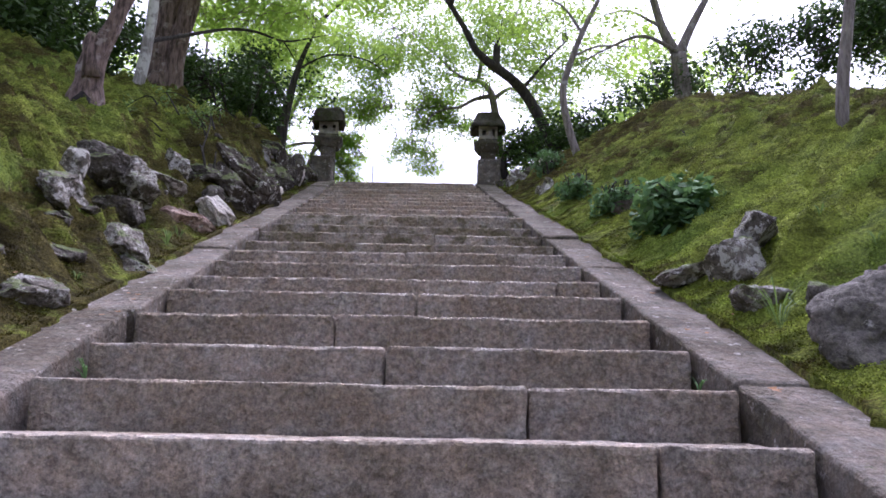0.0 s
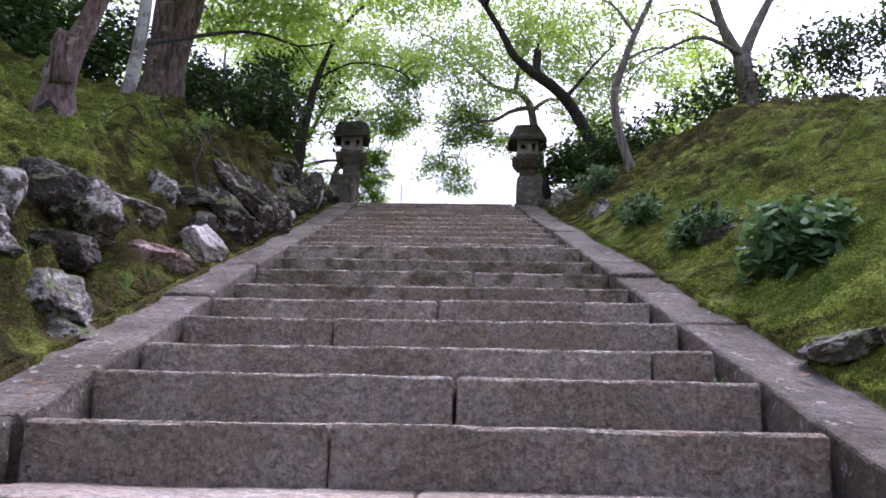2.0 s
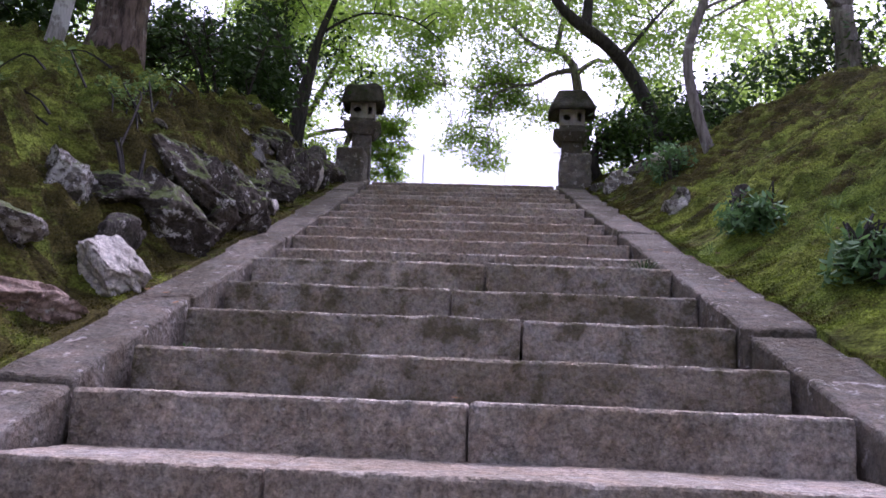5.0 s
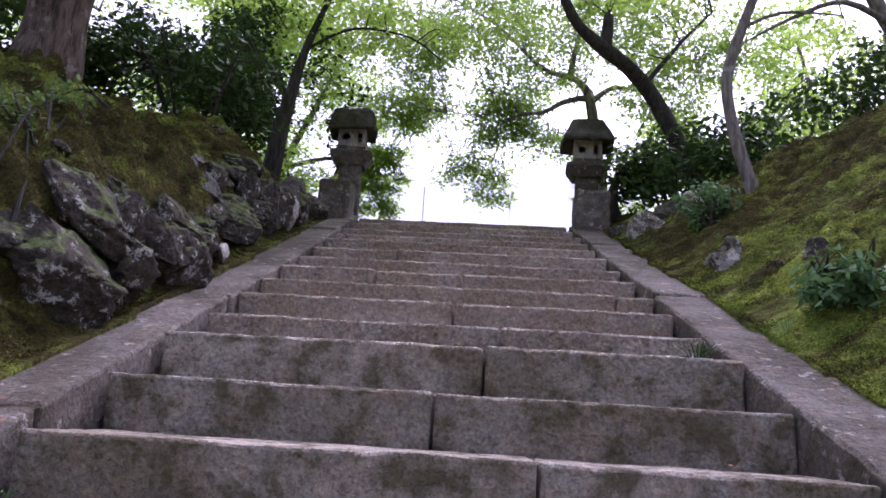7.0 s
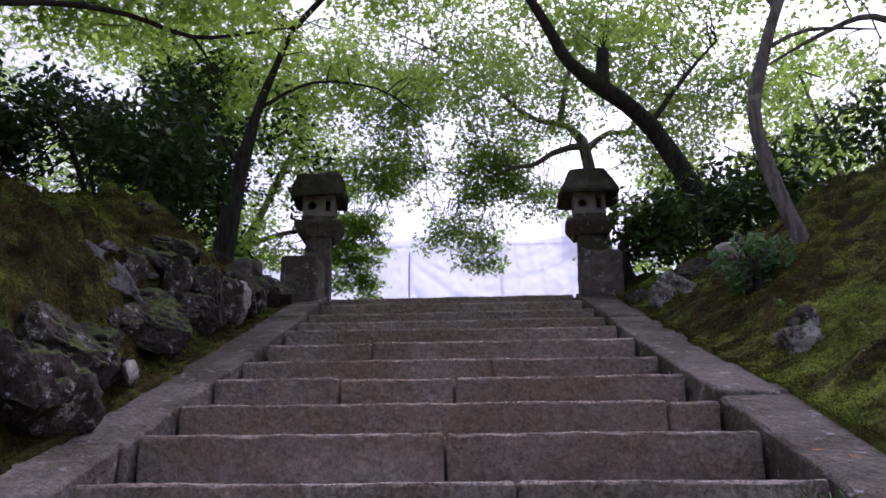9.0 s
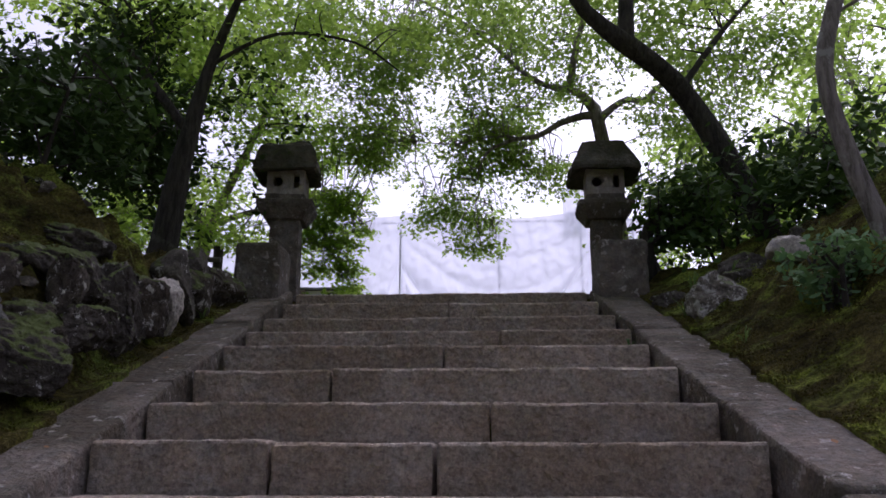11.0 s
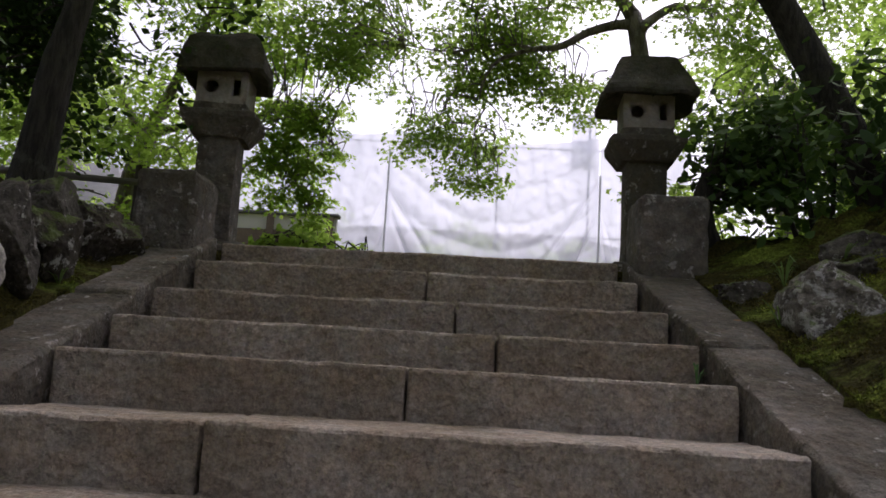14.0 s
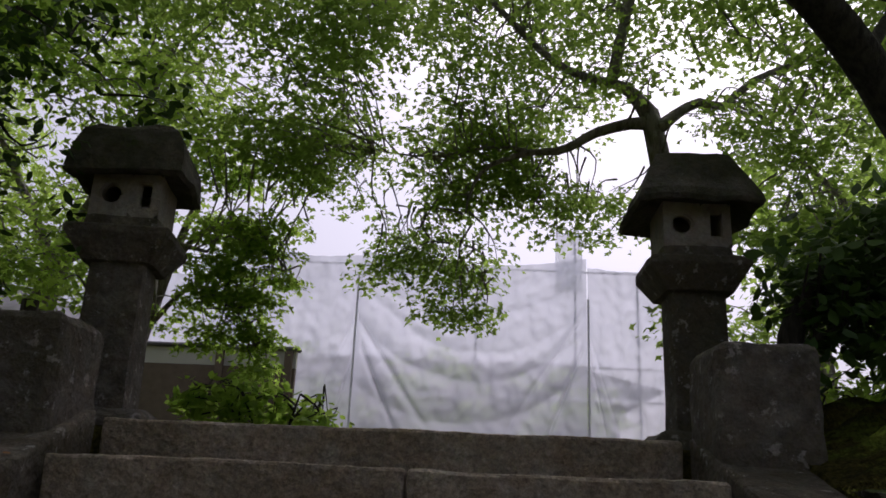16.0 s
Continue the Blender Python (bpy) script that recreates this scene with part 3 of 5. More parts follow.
# ---- scaffold and buildings on the terrace ----
def scaffold():
    base = root("scaffolding", -1, 28.4, LANDING, "galvanised pipe scaffolding in front of the temple hall", "scaffolding")
    for x in (-11.0, -8.2, -5.34, -0.03, 3.38):
        part("standard", tube([(x, 28.35, LANDING - 0.1), (x, 28.35, 10.15 if x < 2 else 10.0)], [0.024, 0.024], 6, 0), STEEL, base)
    for x, y, top in ((-2.52, 27.9, 9.8), (2.27, 27.95, 9.4), (2.05, 28.3, 10.9)):
        part("front_pole", tube([(x, y, LANDING - 0.1), (x, y, top)], [0.024, 0.024], 6, 0), STEEL, base)
    for z in (7.38, 8.06, 10.12):
        part("ledger", tube([(-11.2, 28.42, z), (4.6, 28.42, z)], [0.025, 0.025], 6, 0), STEEL, base)


def cloth(x0, x1, z0, z1, y, seed, sag, label):
    """A hung sheet: slack swags between its upper corners, gathers and creases."""
    verts, faces, nx, nz = [], [], 130, 120
    for j in range(nz + 1):
        for i in range(nx + 1):
            u, v = i / nx, j / nz
            x, z = x0 + (x1 - x0) * u, z0 + (z1 - z0) * v
            fold = 0.09 * noise.noise(Vector((x * 0.9, z * 0.35 + seed, seed))) + 0.035 * noise.noise(Vector((x * 2.6 + z, z * 1.1, seed * 3))) + 0.035 * noise.noise(Vector((x * 6, z * 5, seed)))
            for k, (low, deep, size) in enumerate(((0.10, 0.55, 0.7), (0.26, 0.75, 0.9), (0.43, 1.0, 1.2), (0.56, 0.95, 1.0), (0.72, 0.8, 0.6), (0.86, 0.5, 0.5))):
                off = u - 0.5 - 0.05 * math.sin(seed + 1.7 * k)
                arc = v - low - deep * off * off + 0.02 * noise.noise(Vector((u * 4, k, seed)))
                slack = 0.6 + 0.5 * noise.noise(Vector((u * 4, k * 3.1, seed))) + 1.6 * off * off
                fold -= sag * 0.10 * size * slack * math.exp(-abs(arc / 0.034) ** 1.4)
            for lean, shift, top in ((0.62, 0.0, 0.70), (0.42, 0.02, 0.58), (-0.58, 1.0, 0.78), (-0.36, 0.98, 0.6)):
                reach = (u - shift) / lean
                if 0 < reach < 0.62:
                    fold -= sag * 0.22 * math.exp(-abs((v - top + reach * 0.9) / 0.022) ** 1.4) * (1 - reach / 0.62)
            fold += 0.02 * math.sin(x * 17 + 2 * noise.noise(Vector((x, z, seed)))) * (0.3 + 0.7 * v)
            edge = min(1, 10 * min(u, 1 - u) + 0.15)
            verts.append((x, y + fold * edge, z - 0.22 * sag * (1 - (2 * u - 1) ** 2) * smooth01(0.7, 1, v)))
    w = nx + 1
    for j in range(nz):
        for i in range(nx):
            faces.append((j * w + i, j * w + i + 1, (j + 1) * w + i + 1, (j + 1) * w + i))
    ob = mesh_object("scaffold_sheet", verts, faces, SHEET, True)
    tagged(ob, label, "sheet", "sheets on the scaffolding")


scaffold()
TAUT = "thin taut grey-white mesh sheet hung on the scaffolding"
cloth(-11.2, -8.23, 5.5, 9.6, 28.2, 5.0, 0.15, TAUT)
cloth(-8.2, -5.35, 5.5, 9.7, 28.2, 1.0, 0.15, TAUT)
cloth(-5.32, -2.46, 5.5, 10.25, 28.2, 2.0, 0.2, TAUT)
cloth(-2.50, 2.25, 5.5, 10.3, 28.02, 3.0, 1.0, "translucent white protective sheet sagging in wide swags on the scaffolding")
cloth(1.62, 2.20, 9.6, 10.95, 28.24, 6.0, 0.1, "narrow upright end of a white sheet tied to a scaffold pole")
cloth(2.3, 4.3, 5.5, 10.15, 28.2, 4.0, 0.15, TAUT)


def garden_wall():
    base = root("garden_wall", -4.2, 23.2, LANDING, "low dark boarded garden wall with a pale plaster band", "wall")
    part("boards", rough_block(-6.6, -2.75, 23.1, 23.2, 5.3, 6.95, 0.5, 0.004, 0.006, 3), TIMBER, base)
    part("plaster_band", rough_block(-6.6, -2.75, 23.12, 23.2, 6.95, 7.2, 0.5, 0.004, 0.006, 5), PLASTER, base, "pale plaster band")
    part("cap", rough_block(-6.7, -2.7, 23.05, 23.25, 7.2, 7.26, 0.3, 0.01, 0.02, 7), ROOF_GREY, base, "grey shingle cap")
    for x in (-6.5, -5.2, -3.85, -2.85):
        part("post", rough_block(x - 0.06, x + 0.06, 23.04, 23.1, 5.3, 7.2, 0.5, 0.004, 0.008, x), TIMBER, base)


garden_wall()


def hall():
    base = root("temple_hall", -1, 33, LANDING, "pale temple hall behind the scaffold sheets", "building")
    bm = bmesh.new()
    bmesh.ops.create_cube(bm, size=1, matrix=Matrix.LocRotScale((-1.2, 39, 7.1), None, (11, 6, 3.5)))
    part("wall", bm, PLASTER, base)
    for i in range(8):
        x = -6.5 + i * 1.55
        part("post", rough_block(x - 0.1, x + 0.1, 35.86, 35.99, 5.4, 8.85, 0.8, 0, 0.01), TIMBER, base)
    bm = bmesh.new()
    v = [bm.verts.new(p) for p in ((-8, 34.9, 8.6), (5.6, 34.9, 8.6), (5.6, 43, 8.6), (-8, 43, 8.6), (-5.5, 39, 10.0), (3.2, 39, 10.0))]
    for f in ((0, 1, 5, 4), (1, 2, 5), (2, 3, 4, 5), (3, 0, 4), (3, 2, 1, 0)):
        bm.faces.new([v[i] for i in f])
    part("roof", bm, ROOF_GREY, base)


hall()


def side_hall():
    base = root("garden_pavilion", -10, 27, LANDING, "low pale garden pavilion with a grey roof", "building")
    bm = bmesh.new()
    bmesh.ops.create_cube(bm, size=1, matrix=Matrix.LocRotScale((-11.2, 27, 6.3), None, (7.5, 4, 1.9)))
    part("wall", bm, PLASTER, base)
    for i in range(6):
        x = -14.7 + i * 1.38
        part("post", rough_block(x - 0.08, x + 0.08, 24.9, 25.02, 5.4, 7.2, 0.9, 0, 0.01), TIMBER, base)
    bm = bmesh.new()
    v = [bm.verts.new(p) for p in ((-15.8, 24.0, 7.15), (-6.6, 24.0, 7.15), (-6.6, 30, 7.15), (-15.8, 30, 7.15), (-14, 27, 8.9), (-8.4, 27, 8.9), (-15.8, 24.0, 7.28), (-6.6, 24.0, 7.28), (-6.6, 30, 7.28), (-15.8, 30, 7.28))]
    for f in ((6, 7, 5, 4), (7, 8, 5), (8, 9, 4, 5), (9, 6, 4), (3, 2, 1, 0), (0, 1, 7, 6), (1, 2, 8, 7), (2, 3, 9, 8), (3, 0, 6, 9)):
        bm.faces.new([v[i] for i in f])
    part("roof", bm, ROOF_GREY, base)


side_hall()


def fence():
    base = root("bamboo_fence", -4.2, 16.5, LANDING, "low rail fence of weathered poles on the terrace", "fence")
    part("rail", tube([(-7.5, 16.7, 6.32), (-5, 16.6, 6.23), (-3.25, 16.5, 6.14)], [0.035, 0.033, 0.03], 8, 0.05), BAMBOO, base)
    for x in (-3.3, -5.0, -6.7):
        part("post", tube([(x, 16.56, LANDING - 0.1), (x, 16.56, 6.3)], [0.06, 0.055], 8, 0.06, x), POST_WOOD, base)


fence()


# ---- trees ----
def limb_nodes(lines):
    out = []
    for line in lines:
        for a, b in zip(line, line[1:]):
            for k in range(5):
                out.append([a[i] + (b[i] - a[i]) * k / 5 for i in range(3)])
        out.append(list(line[-1]))
    return out


def tree(name, label, bark, trunk_line, trunk_radii, limbs, blobs=(), leaf_mat=None, shape=TRIPLE, leaf=0.066, dens=26, per=34, spray=0.30, seed=1, sides=12, flat=0.15):
    x, y, z = trunk_line[0]
    base = root(name, x, y, z, label, "tree")
    part("trunk", tube(trunk_line, trunk_radii, sides, 0.10, seed), bark, base, smooth=True)
    for line, radii in limbs:
        part("limb", tube(line, radii, 8, 0.08, seed + 2), bark, base, smooth=True)
    if blobs:
        crown(base, "crown", blobs, leaf_mat, shape, leaf, dens * 0.66, per, spray, limb_nodes([l for l, _ in limbs] + [trunk_line[len(trunk_line) // 2:]]), seed, bark, flat)
    return base


# the leaning dark tree beside the lantern
tree("leaning_tree", "dark leaning tree trunk with a sawn-off limb", BARK_DARK,
     [(2.24, 14.8, 5.2), (2.21, 14.8, 5.5), (2.14, 14.8, 5.8), (2.05, 14.8, 6.1), (1.92, 14.8, 6.4), (1.77, 14.8, 6.7), (1.61, 14.8, 7.0), (1.41, 14.7, 7.25), (1.18, 14.55, 7.40), (0.92, 14.4, 7.51), (0.57, 14.25, 7.74), (0.33, 14.1, 8.13), (0.05, 13.9, 8.50), (-0.40, 13.7, 9.14)],
     [0.18, 0.135, 0.12, 0.112, 0.106, 0.103, 0.10, 0.098, 0.094, 0.088, 0.063, 0.055, 0.046, 0.025],
     [([(0.92, 14.4, 7.49), (0.93, 14.4, 7.65), (0.95, 14.4, 7.97)], [0.09, 0.074, 0.063]),
      ([(0.05, 13.9, 8.50), (0.4, 13.5, 9.0), (0.9, 13.2, 9.4)], [0.05, 0.03, 0.015]),
      ([(1.43, 14.72, 7.2), (1.95, 15.0, 7.95), (2.4, 15.2, 8.5)], [0.035, 0.025, 0.012])],
     [(0.3, 14.2, 10.0, 1.4, 1.2, 0.5, 0.6), (-1.0, 14.6, 9.7, 1.3, 1.2, 0.45, 0.6), (1.9, 14.9, 8.3, 0.8, 0.7, 0.3, 0.35), (1.2, 15.0, 9.2, 1.2, 1.0, 0.4, 0.6),
      (0.9, 14.7, 8.35, 0.8, 0.7, 0.28, 1.0), (0.2, 14.6, 8.95, 0.9, 0.8, 0.3, 1.0), (1.75, 15.0, 7.75, 0.6, 0.5, 0.22, 0.9), (0.6, 15.3, 9.4, 1.4, 1.0, 0.35, 0.9), (2.4, 15.2, 8.9, 1.0, 0.9, 0.3, 0.7)],
     LEAF_MAPLE, dens=56, seed=3)

# the maple behind the lantern, over the landing
tree("maple_tree", "green maple tree spreading over the landing", BARK_GREY,
     [(1.35, 17.2, 5.3), (1.25, 17.2, 6.4), (1.1, 17.15, 7.6), (1.0, 17.12, 8.15)],
     [0.13, 0.10, 0.085, 0.075],
     [([(1.0, 17.12, 8.12), (0.86, 17.1, 8.3), (0.7, 17.1, 8.38), (0.52, 17.08, 8.40), (0.34, 17.05, 8.46), (0.1, 17.0, 8.62), (-0.5, 16.8, 9.1), (-1.6, 16.5, 9.6)], [0.075, 0.052, 0.042, 0.038, 0.034, 0.03, 0.022, 0.01]),
      ([(1.0, 17.12, 8.04), (0.85, 17.12, 8.04), (0.58, 17.12, 7.95), (0.42, 17.1, 7.84), (0.27, 17.12, 7.78), (0.07, 17.12, 7.76), (-0.23, 17.12, 7.65), (-0.36, 17.15, 7.5), (-0.42, 17.25, 7.28)], [0.06, 0.05, 0.04, 0.037, 0.034, 0.026, 0.02, 0.014, 0.006]),
      ([(0.07, 17.12, 7.76), (-0.2, 17.2, 7.84), (-0.7, 17.4, 7.82), (-1.2, 17.6, 7.95)], [0.02, 0.016, 0.011, 0.005]),
      ([(1.05, 17.1, 7.98), (1.22, 17.12, 8.14), (1.41, 17.15, 8.26), (1.62, 17.2, 8.26), (1.87, 17.2, 8.5), (2.6, 17.3, 8.9)], [0.06, 0.045, 0.04, 0.036, 0.03, 0.015]),
      ([(0.7, 17.1, 8.38), (0.8, 16.9, 8.9), (1.0, 16.7, 9.6)], [0.05, 0.04, 0.015])],
     [(-0.75, 18.3, 7.25, 0.72, 0.4, 0.36, 3.6), (-0.5, 18.3, 6.85, 0.38, 0.3, 0.26, 4.6), (-1.3, 17.6, 7.85, 0.95, 0.7, 0.4, 2.8), (0.15, 17.8, 7.9, 0.95, 0.7, 0.36, 3.4), (-0.4, 17.6, 8.45, 1.8, 1.1, 0.4, 2.7), (-2.2, 17.6, 7.75, 0.6, 0.45, 0.25, 2.4), (-1.45, 17.8, 7.5, 0.5, 0.4, 0.2, 2.4), (-0.65, 17.9, 7.65, 0.7, 0.5, 0.28, 2.8), (-1.9, 16.9, 7.7, 0.6, 0.5, 0.25, 1.8), (0.0, 16.6, 9.3, 2.2, 1.4, 0.55, 1.1),
      (2.0, 17.2, 9.1, 1.5, 1.2, 0.7, 0.35), (2.5, 17.2, 8.2, 0.9, 0.9, 0.35, 0.4), (-2.2, 16.4, 8.5, 1.5, 1.2, 0.45, 0.8), (-3.8, 15.8, 8.5, 1.3, 1.2, 0.5, 1.4), (-0.2, 18.0, 10.6, 2.6, 1.5, 0.5, 0.5), (-1.6, 16.6, 8.9, 1.4, 0.9, 0.35, 1.2), (0.6, 16.5, 8.7, 1.2, 0.8, 0.3, 1.1), (-2.9, 16.6, 8.25, 0.9, 0.6, 0.3, 1.3), (1.9, 16.8, 7.9, 0.8, 0.6, 0.3, 1.6), (0.55, 17.9, 7.55, 0.5, 0.4, 0.22, 2.2), (-0.9, 15.4, 8.4, 1.2, 0.9, 0.35, 0.9), (1.6, 15.6, 8.9, 1.0, 0.8, 0.35, 1.2),
      (-0.8, 16.8, 8.2, 2.2, 1.2, 0.22, 0.8), (-2.6, 16.6, 8.7, 1.8, 1.2, 0.25, 0.8), (-1.2, 15.6, 8.9, 1.8, 1.2, 0.25, 0.8), (-3.0, 17.2, 7.9, 1.2, 0.8, 0.2, 0.9)],
     LEAF_MAPLE, leaf=0.058, dens=60, per=36, spray=0.27, seed=5)

# a second maple behind the other lantern
tree("maple_tree", "light green maple tree behind the rail fence", BARK_GREY,
     [(-4.4, 18.6, 5.3), (-4.3, 18.5, 6.3), (-4.0, 18.3, 7.2)], [0.15, 0.12, 0.1],
     [([(-4.0, 18.3, 7.2), (-3.5, 17.9, 7.9), (-3.0, 17.5, 8.7)], [0.07, 0.05, 0.015]), ([(-4.1, 18.4, 7.0), (-4.6, 18.5, 7.8), (-5.0, 18.2, 8.6)], [0.06, 0.04, 0.015]),
      ([(-4.05, 18.35, 7.1), (-3.2, 18.0, 7.2), (-2.5, 17.6, 7.0)], [0.05, 0.035, 0.012])],
     [(-3.2, 17.6, 8.7, 1.6, 1.0, 0.7, 1.0), (-2.1, 17.4, 7.95, 0.8, 0.7, 0.35, 1.2), (-3.9, 18.4, 7.5, 1.2, 0.9, 0.5, 1.0), (-4.8, 17.6, 8.6, 1.2, 1.0, 0.6, 1.0), (-2.6, 17.8, 7.2, 0.6, 0.5, 0.3, 1.2), (-3.9, 17.6, 6.9, 0.8, 0.6, 0.35, 1.6), (-3.3, 17.9, 7.6, 0.7, 0.6, 0.3, 1.6), (-5.2, 17.8, 7.3, 0.9, 0.7, 0.5, 1.4), (-4.0, 16.6, 8.6, 1.2, 0.8, 0.4, 1.4), (-4.0, 18.4, 6.3, 0.7, 0.5, 0.3, 1.6), (-5.2, 17.6, 6.5, 0.8, 0.6, 0.4, 1.4), (-4.4, 17.2, 7.9, 1.0, 0.7, 0.35, 1.2), (-2.9, 16.8, 9.2, 1.4, 1.0, 0.3, 1.0), (-3.6, 16.4, 7.3, 0.7, 0.5, 0.3, 1.5), (-3.1, 16.7, 6.6, 0.4, 0.4, 0.3, 1.4), (-4.6, 16.9, 6.9, 0.8, 0.5, 0.4, 1.2)],
     LEAF_BRIGHT, dens=56, seed=29)

# a light maple past the camellia
tree("maple_tree", "light green maple tree past the camellia bush", BARK_GREY,
     [(3.6, 18.2, 5.3), (3.5, 18.1, 6.2), (3.3, 18.0, 7.0)], [0.12, 0.1, 0.08],
     [([(3.3, 18.0, 7.0), (2.8, 17.7, 7.6), (2.3, 17.4, 7.9)], [0.05, 0.035, 0.012]), ([(3.35, 18.0, 6.8), (3.9, 17.9, 7.5), (4.4, 17.8, 8.0)], [0.05, 0.035, 0.012])],
     [(2.9, 17.6, 7.1, 0.9, 0.8, 0.5, 1.0), (3.9, 17.6, 7.4, 1.0, 0.8, 0.6, 1.0), (3.2, 17.2, 6.3, 0.9, 0.7, 0.5, 0.8), (2.3, 17.4, 7.9, 0.7, 0.6, 0.3, 1.0), (2.5, 17.3, 7.1, 0.7, 0.6, 0.5, 1.8), (2.2, 17.3, 6.6, 0.5, 0.5, 0.3, 1.6), (3.1, 17.3, 7.6, 0.9, 0.7, 0.3, 0.8),
      (2.6, 16.2, 8.3, 1.2, 0.9, 0.35, 1.2), (1.5, 15.9, 8.5, 0.9, 0.7, 0.3, 1.2), (3.5, 16.4, 8.7, 1.2, 0.9, 0.4, 1.0), (3.6, 16.6, 7.4, 0.9, 0.7, 0.35, 1.0), (1.6, 16.8, 7.05, 0.5, 0.4, 0.25, 2.0), (2.1, 16.6, 6.75, 0.5, 0.4, 0.25, 2.0), (1.35, 17.0, 6.4, 0.35, 0.35, 0.3, 2.0)],
     LEAF_MAPLE, dens=58, seed=37)

# the maple on the bank, before the other lantern
tree("maple_tree", "slender maple tree growing from the stone bank", BARK_DARK,
     [(-3.12, 14.4, 5.15), (-3.06, 14.4, 5.55), (-3.0, 14.4, 6.0), (-2.96, 14.4, 6.4), (-2.86, 14.4, 6.95), (-2.72, 14.4, 7.55), (-2.4, 14.3, 8.3)],
     [0.20, 0.132, 0.112, 0.10, 0.07, 0.045, 0.022],
     [([(-2.9, 14.4, 6.75), (-3.4, 14.4, 7.4), (-3.9, 14.4, 8.2)], [0.05, 0.04, 0.015]),
      ([(-2.76, 14.4, 7.4), (-2.2, 14.5, 7.75), (-1.5, 14.6, 7.7), (-1.1, 14.7, 7.45)], [0.022, 0.017, 0.012, 0.006]),
      ([(-2.4, 14.3, 8.3), (-1.8, 14.0, 8.7), (-1.1, 13.8, 9.0)], [0.04, 0.025, 0.01])],
     [(-2.4, 13.9, 8.6, 1.5, 1.2, 0.5, 0.9), (-3.9, 14.4, 8.5, 1.2, 1.1, 0.7, 0.9), (-1.2, 14.1, 9.0, 1.2, 1.0, 0.5, 0.7), (-1.5, 14.7, 7.75, 0.7, 0.5, 0.2, 0.9), (-2.7, 15.0, 8.0, 1.1, 0.8, 0.35, 1.1), (-2.1, 12.8, 8.3, 1.3, 0.9, 0.4, 0.8)],
     LEAF_BRIGHT, dens=58, seed=7)

# the stout trunk on the bank, with the long bare bough
tree("stout_tree", "stout brown tree with a twin trunk on the bank", BARK_BROWN,
     [(-4.18, 11.3, 5.2), (-4.17, 11.3, 5.55), (-4.16, 11.3, 5.9), (-4.15, 11.3, 6.5), (-4.09, 11.3, 7.04), (-4.06, 11.3, 7.6), (-3.95, 11.4, 9.2)],
     [0.42, 0.30, 0.22, 0.185, 0.19, 0.19, 0.16],
     [([(-4.0, 11.28, 5.5), (-3.98, 11.27, 6.07), (-3.9, 11.27, 6.6), (-3.81, 11.3, 7.03), (-3.74, 11.3, 7.57), (-3.5, 11.3, 8.8)], [0.2, 0.16, 0.145, 0.135, 0.13, 0.1]),
      ([(-3.85, 11.3, 7.6), (-3.2, 11.0, 8.3), (-2.3, 10.8, 8.8)], [0.1, 0.07, 0.03])],
     [(-2.5, 10.9, 7.5, 1.2, 0.9, 0.4, 1.0), (-1.5, 11.2, 7.35, 0.8, 0.7, 0.35, 1.0), (-2.4, 10.8, 8.7, 1.6, 1.2, 0.6, 0.8), (-4.6, 11.8, 8.8, 1.6, 1.4, 0.8, 0.8), (-2.2, 11.4, 6.95, 0.8, 0.7, 0.25, 1.3), (-1.2, 11.6, 7.7, 0.9, 0.7, 0.3, 1.2), (-3.0, 12.0, 7.25, 1.0, 0.8, 0.35, 1.2), (-3.8, 12.3, 7.6, 1.0, 0.8, 0.4, 1.2),
      # unseen leaf clouds overhead, added to shade the bank
      (-3.2, 9.4, 9.6, 2.4, 2.4, 0.5, 0.7), (-4.6, 6.4, 9.2, 2.2, 2.4, 0.5, 0.7), (-3.4, 4.0, 8.8, 2.0, 1.8, 0.4, 0.7)],
     LEAF_BRIGHT, dens=54, seed=11, sides=18)

bough_tree = tree("pale_tree", "thin pale lichen-spotted trunk with a long bare bough", BARK_PALE,
     [(-3.93, 9.8, 4.75), (-3.89, 9.8, 5.05), (-3.82, 9.8, 5.5), (-3.79, 9.8, 5.85), (-3.78, 9.8, 6.35), (-3.8, 9.85, 6.8), (-3.7, 9.9, 7.8)], [0.10, 0.075, 0.07, 0.068, 0.065, 0.06, 0.045],
     [], seed=13)
bough = part("bough", tube([(-3.79, 9.8, 5.72), (-3.55, 10.35, 6.07), (-3.33, 10.7, 6.31), (-3.1, 11.1, 6.55), (-2.85, 11.5, 6.71), (-2.53, 11.9, 6.76), (-2.2, 12.2, 6.96), (-1.85, 12.5, 7.2)], [0.032, 0.024, 0.023, 0.021, 0.019, 0.017, 0.012, 0.005], 8, 0.12, 15), BARK_DARK, bough_tree, "dark bare bough reaching over the bank", True)
part("twig", tube([(-2.53, 11.9, 6.76), (-2.42, 11.9, 6.6), (-2.36, 11.93, 6.5), (-2.3, 11.95, 6.42)], [0.013, 0.009, 0.007, 0.003], 6, 0.1, 16), BARK_DARK, bough)

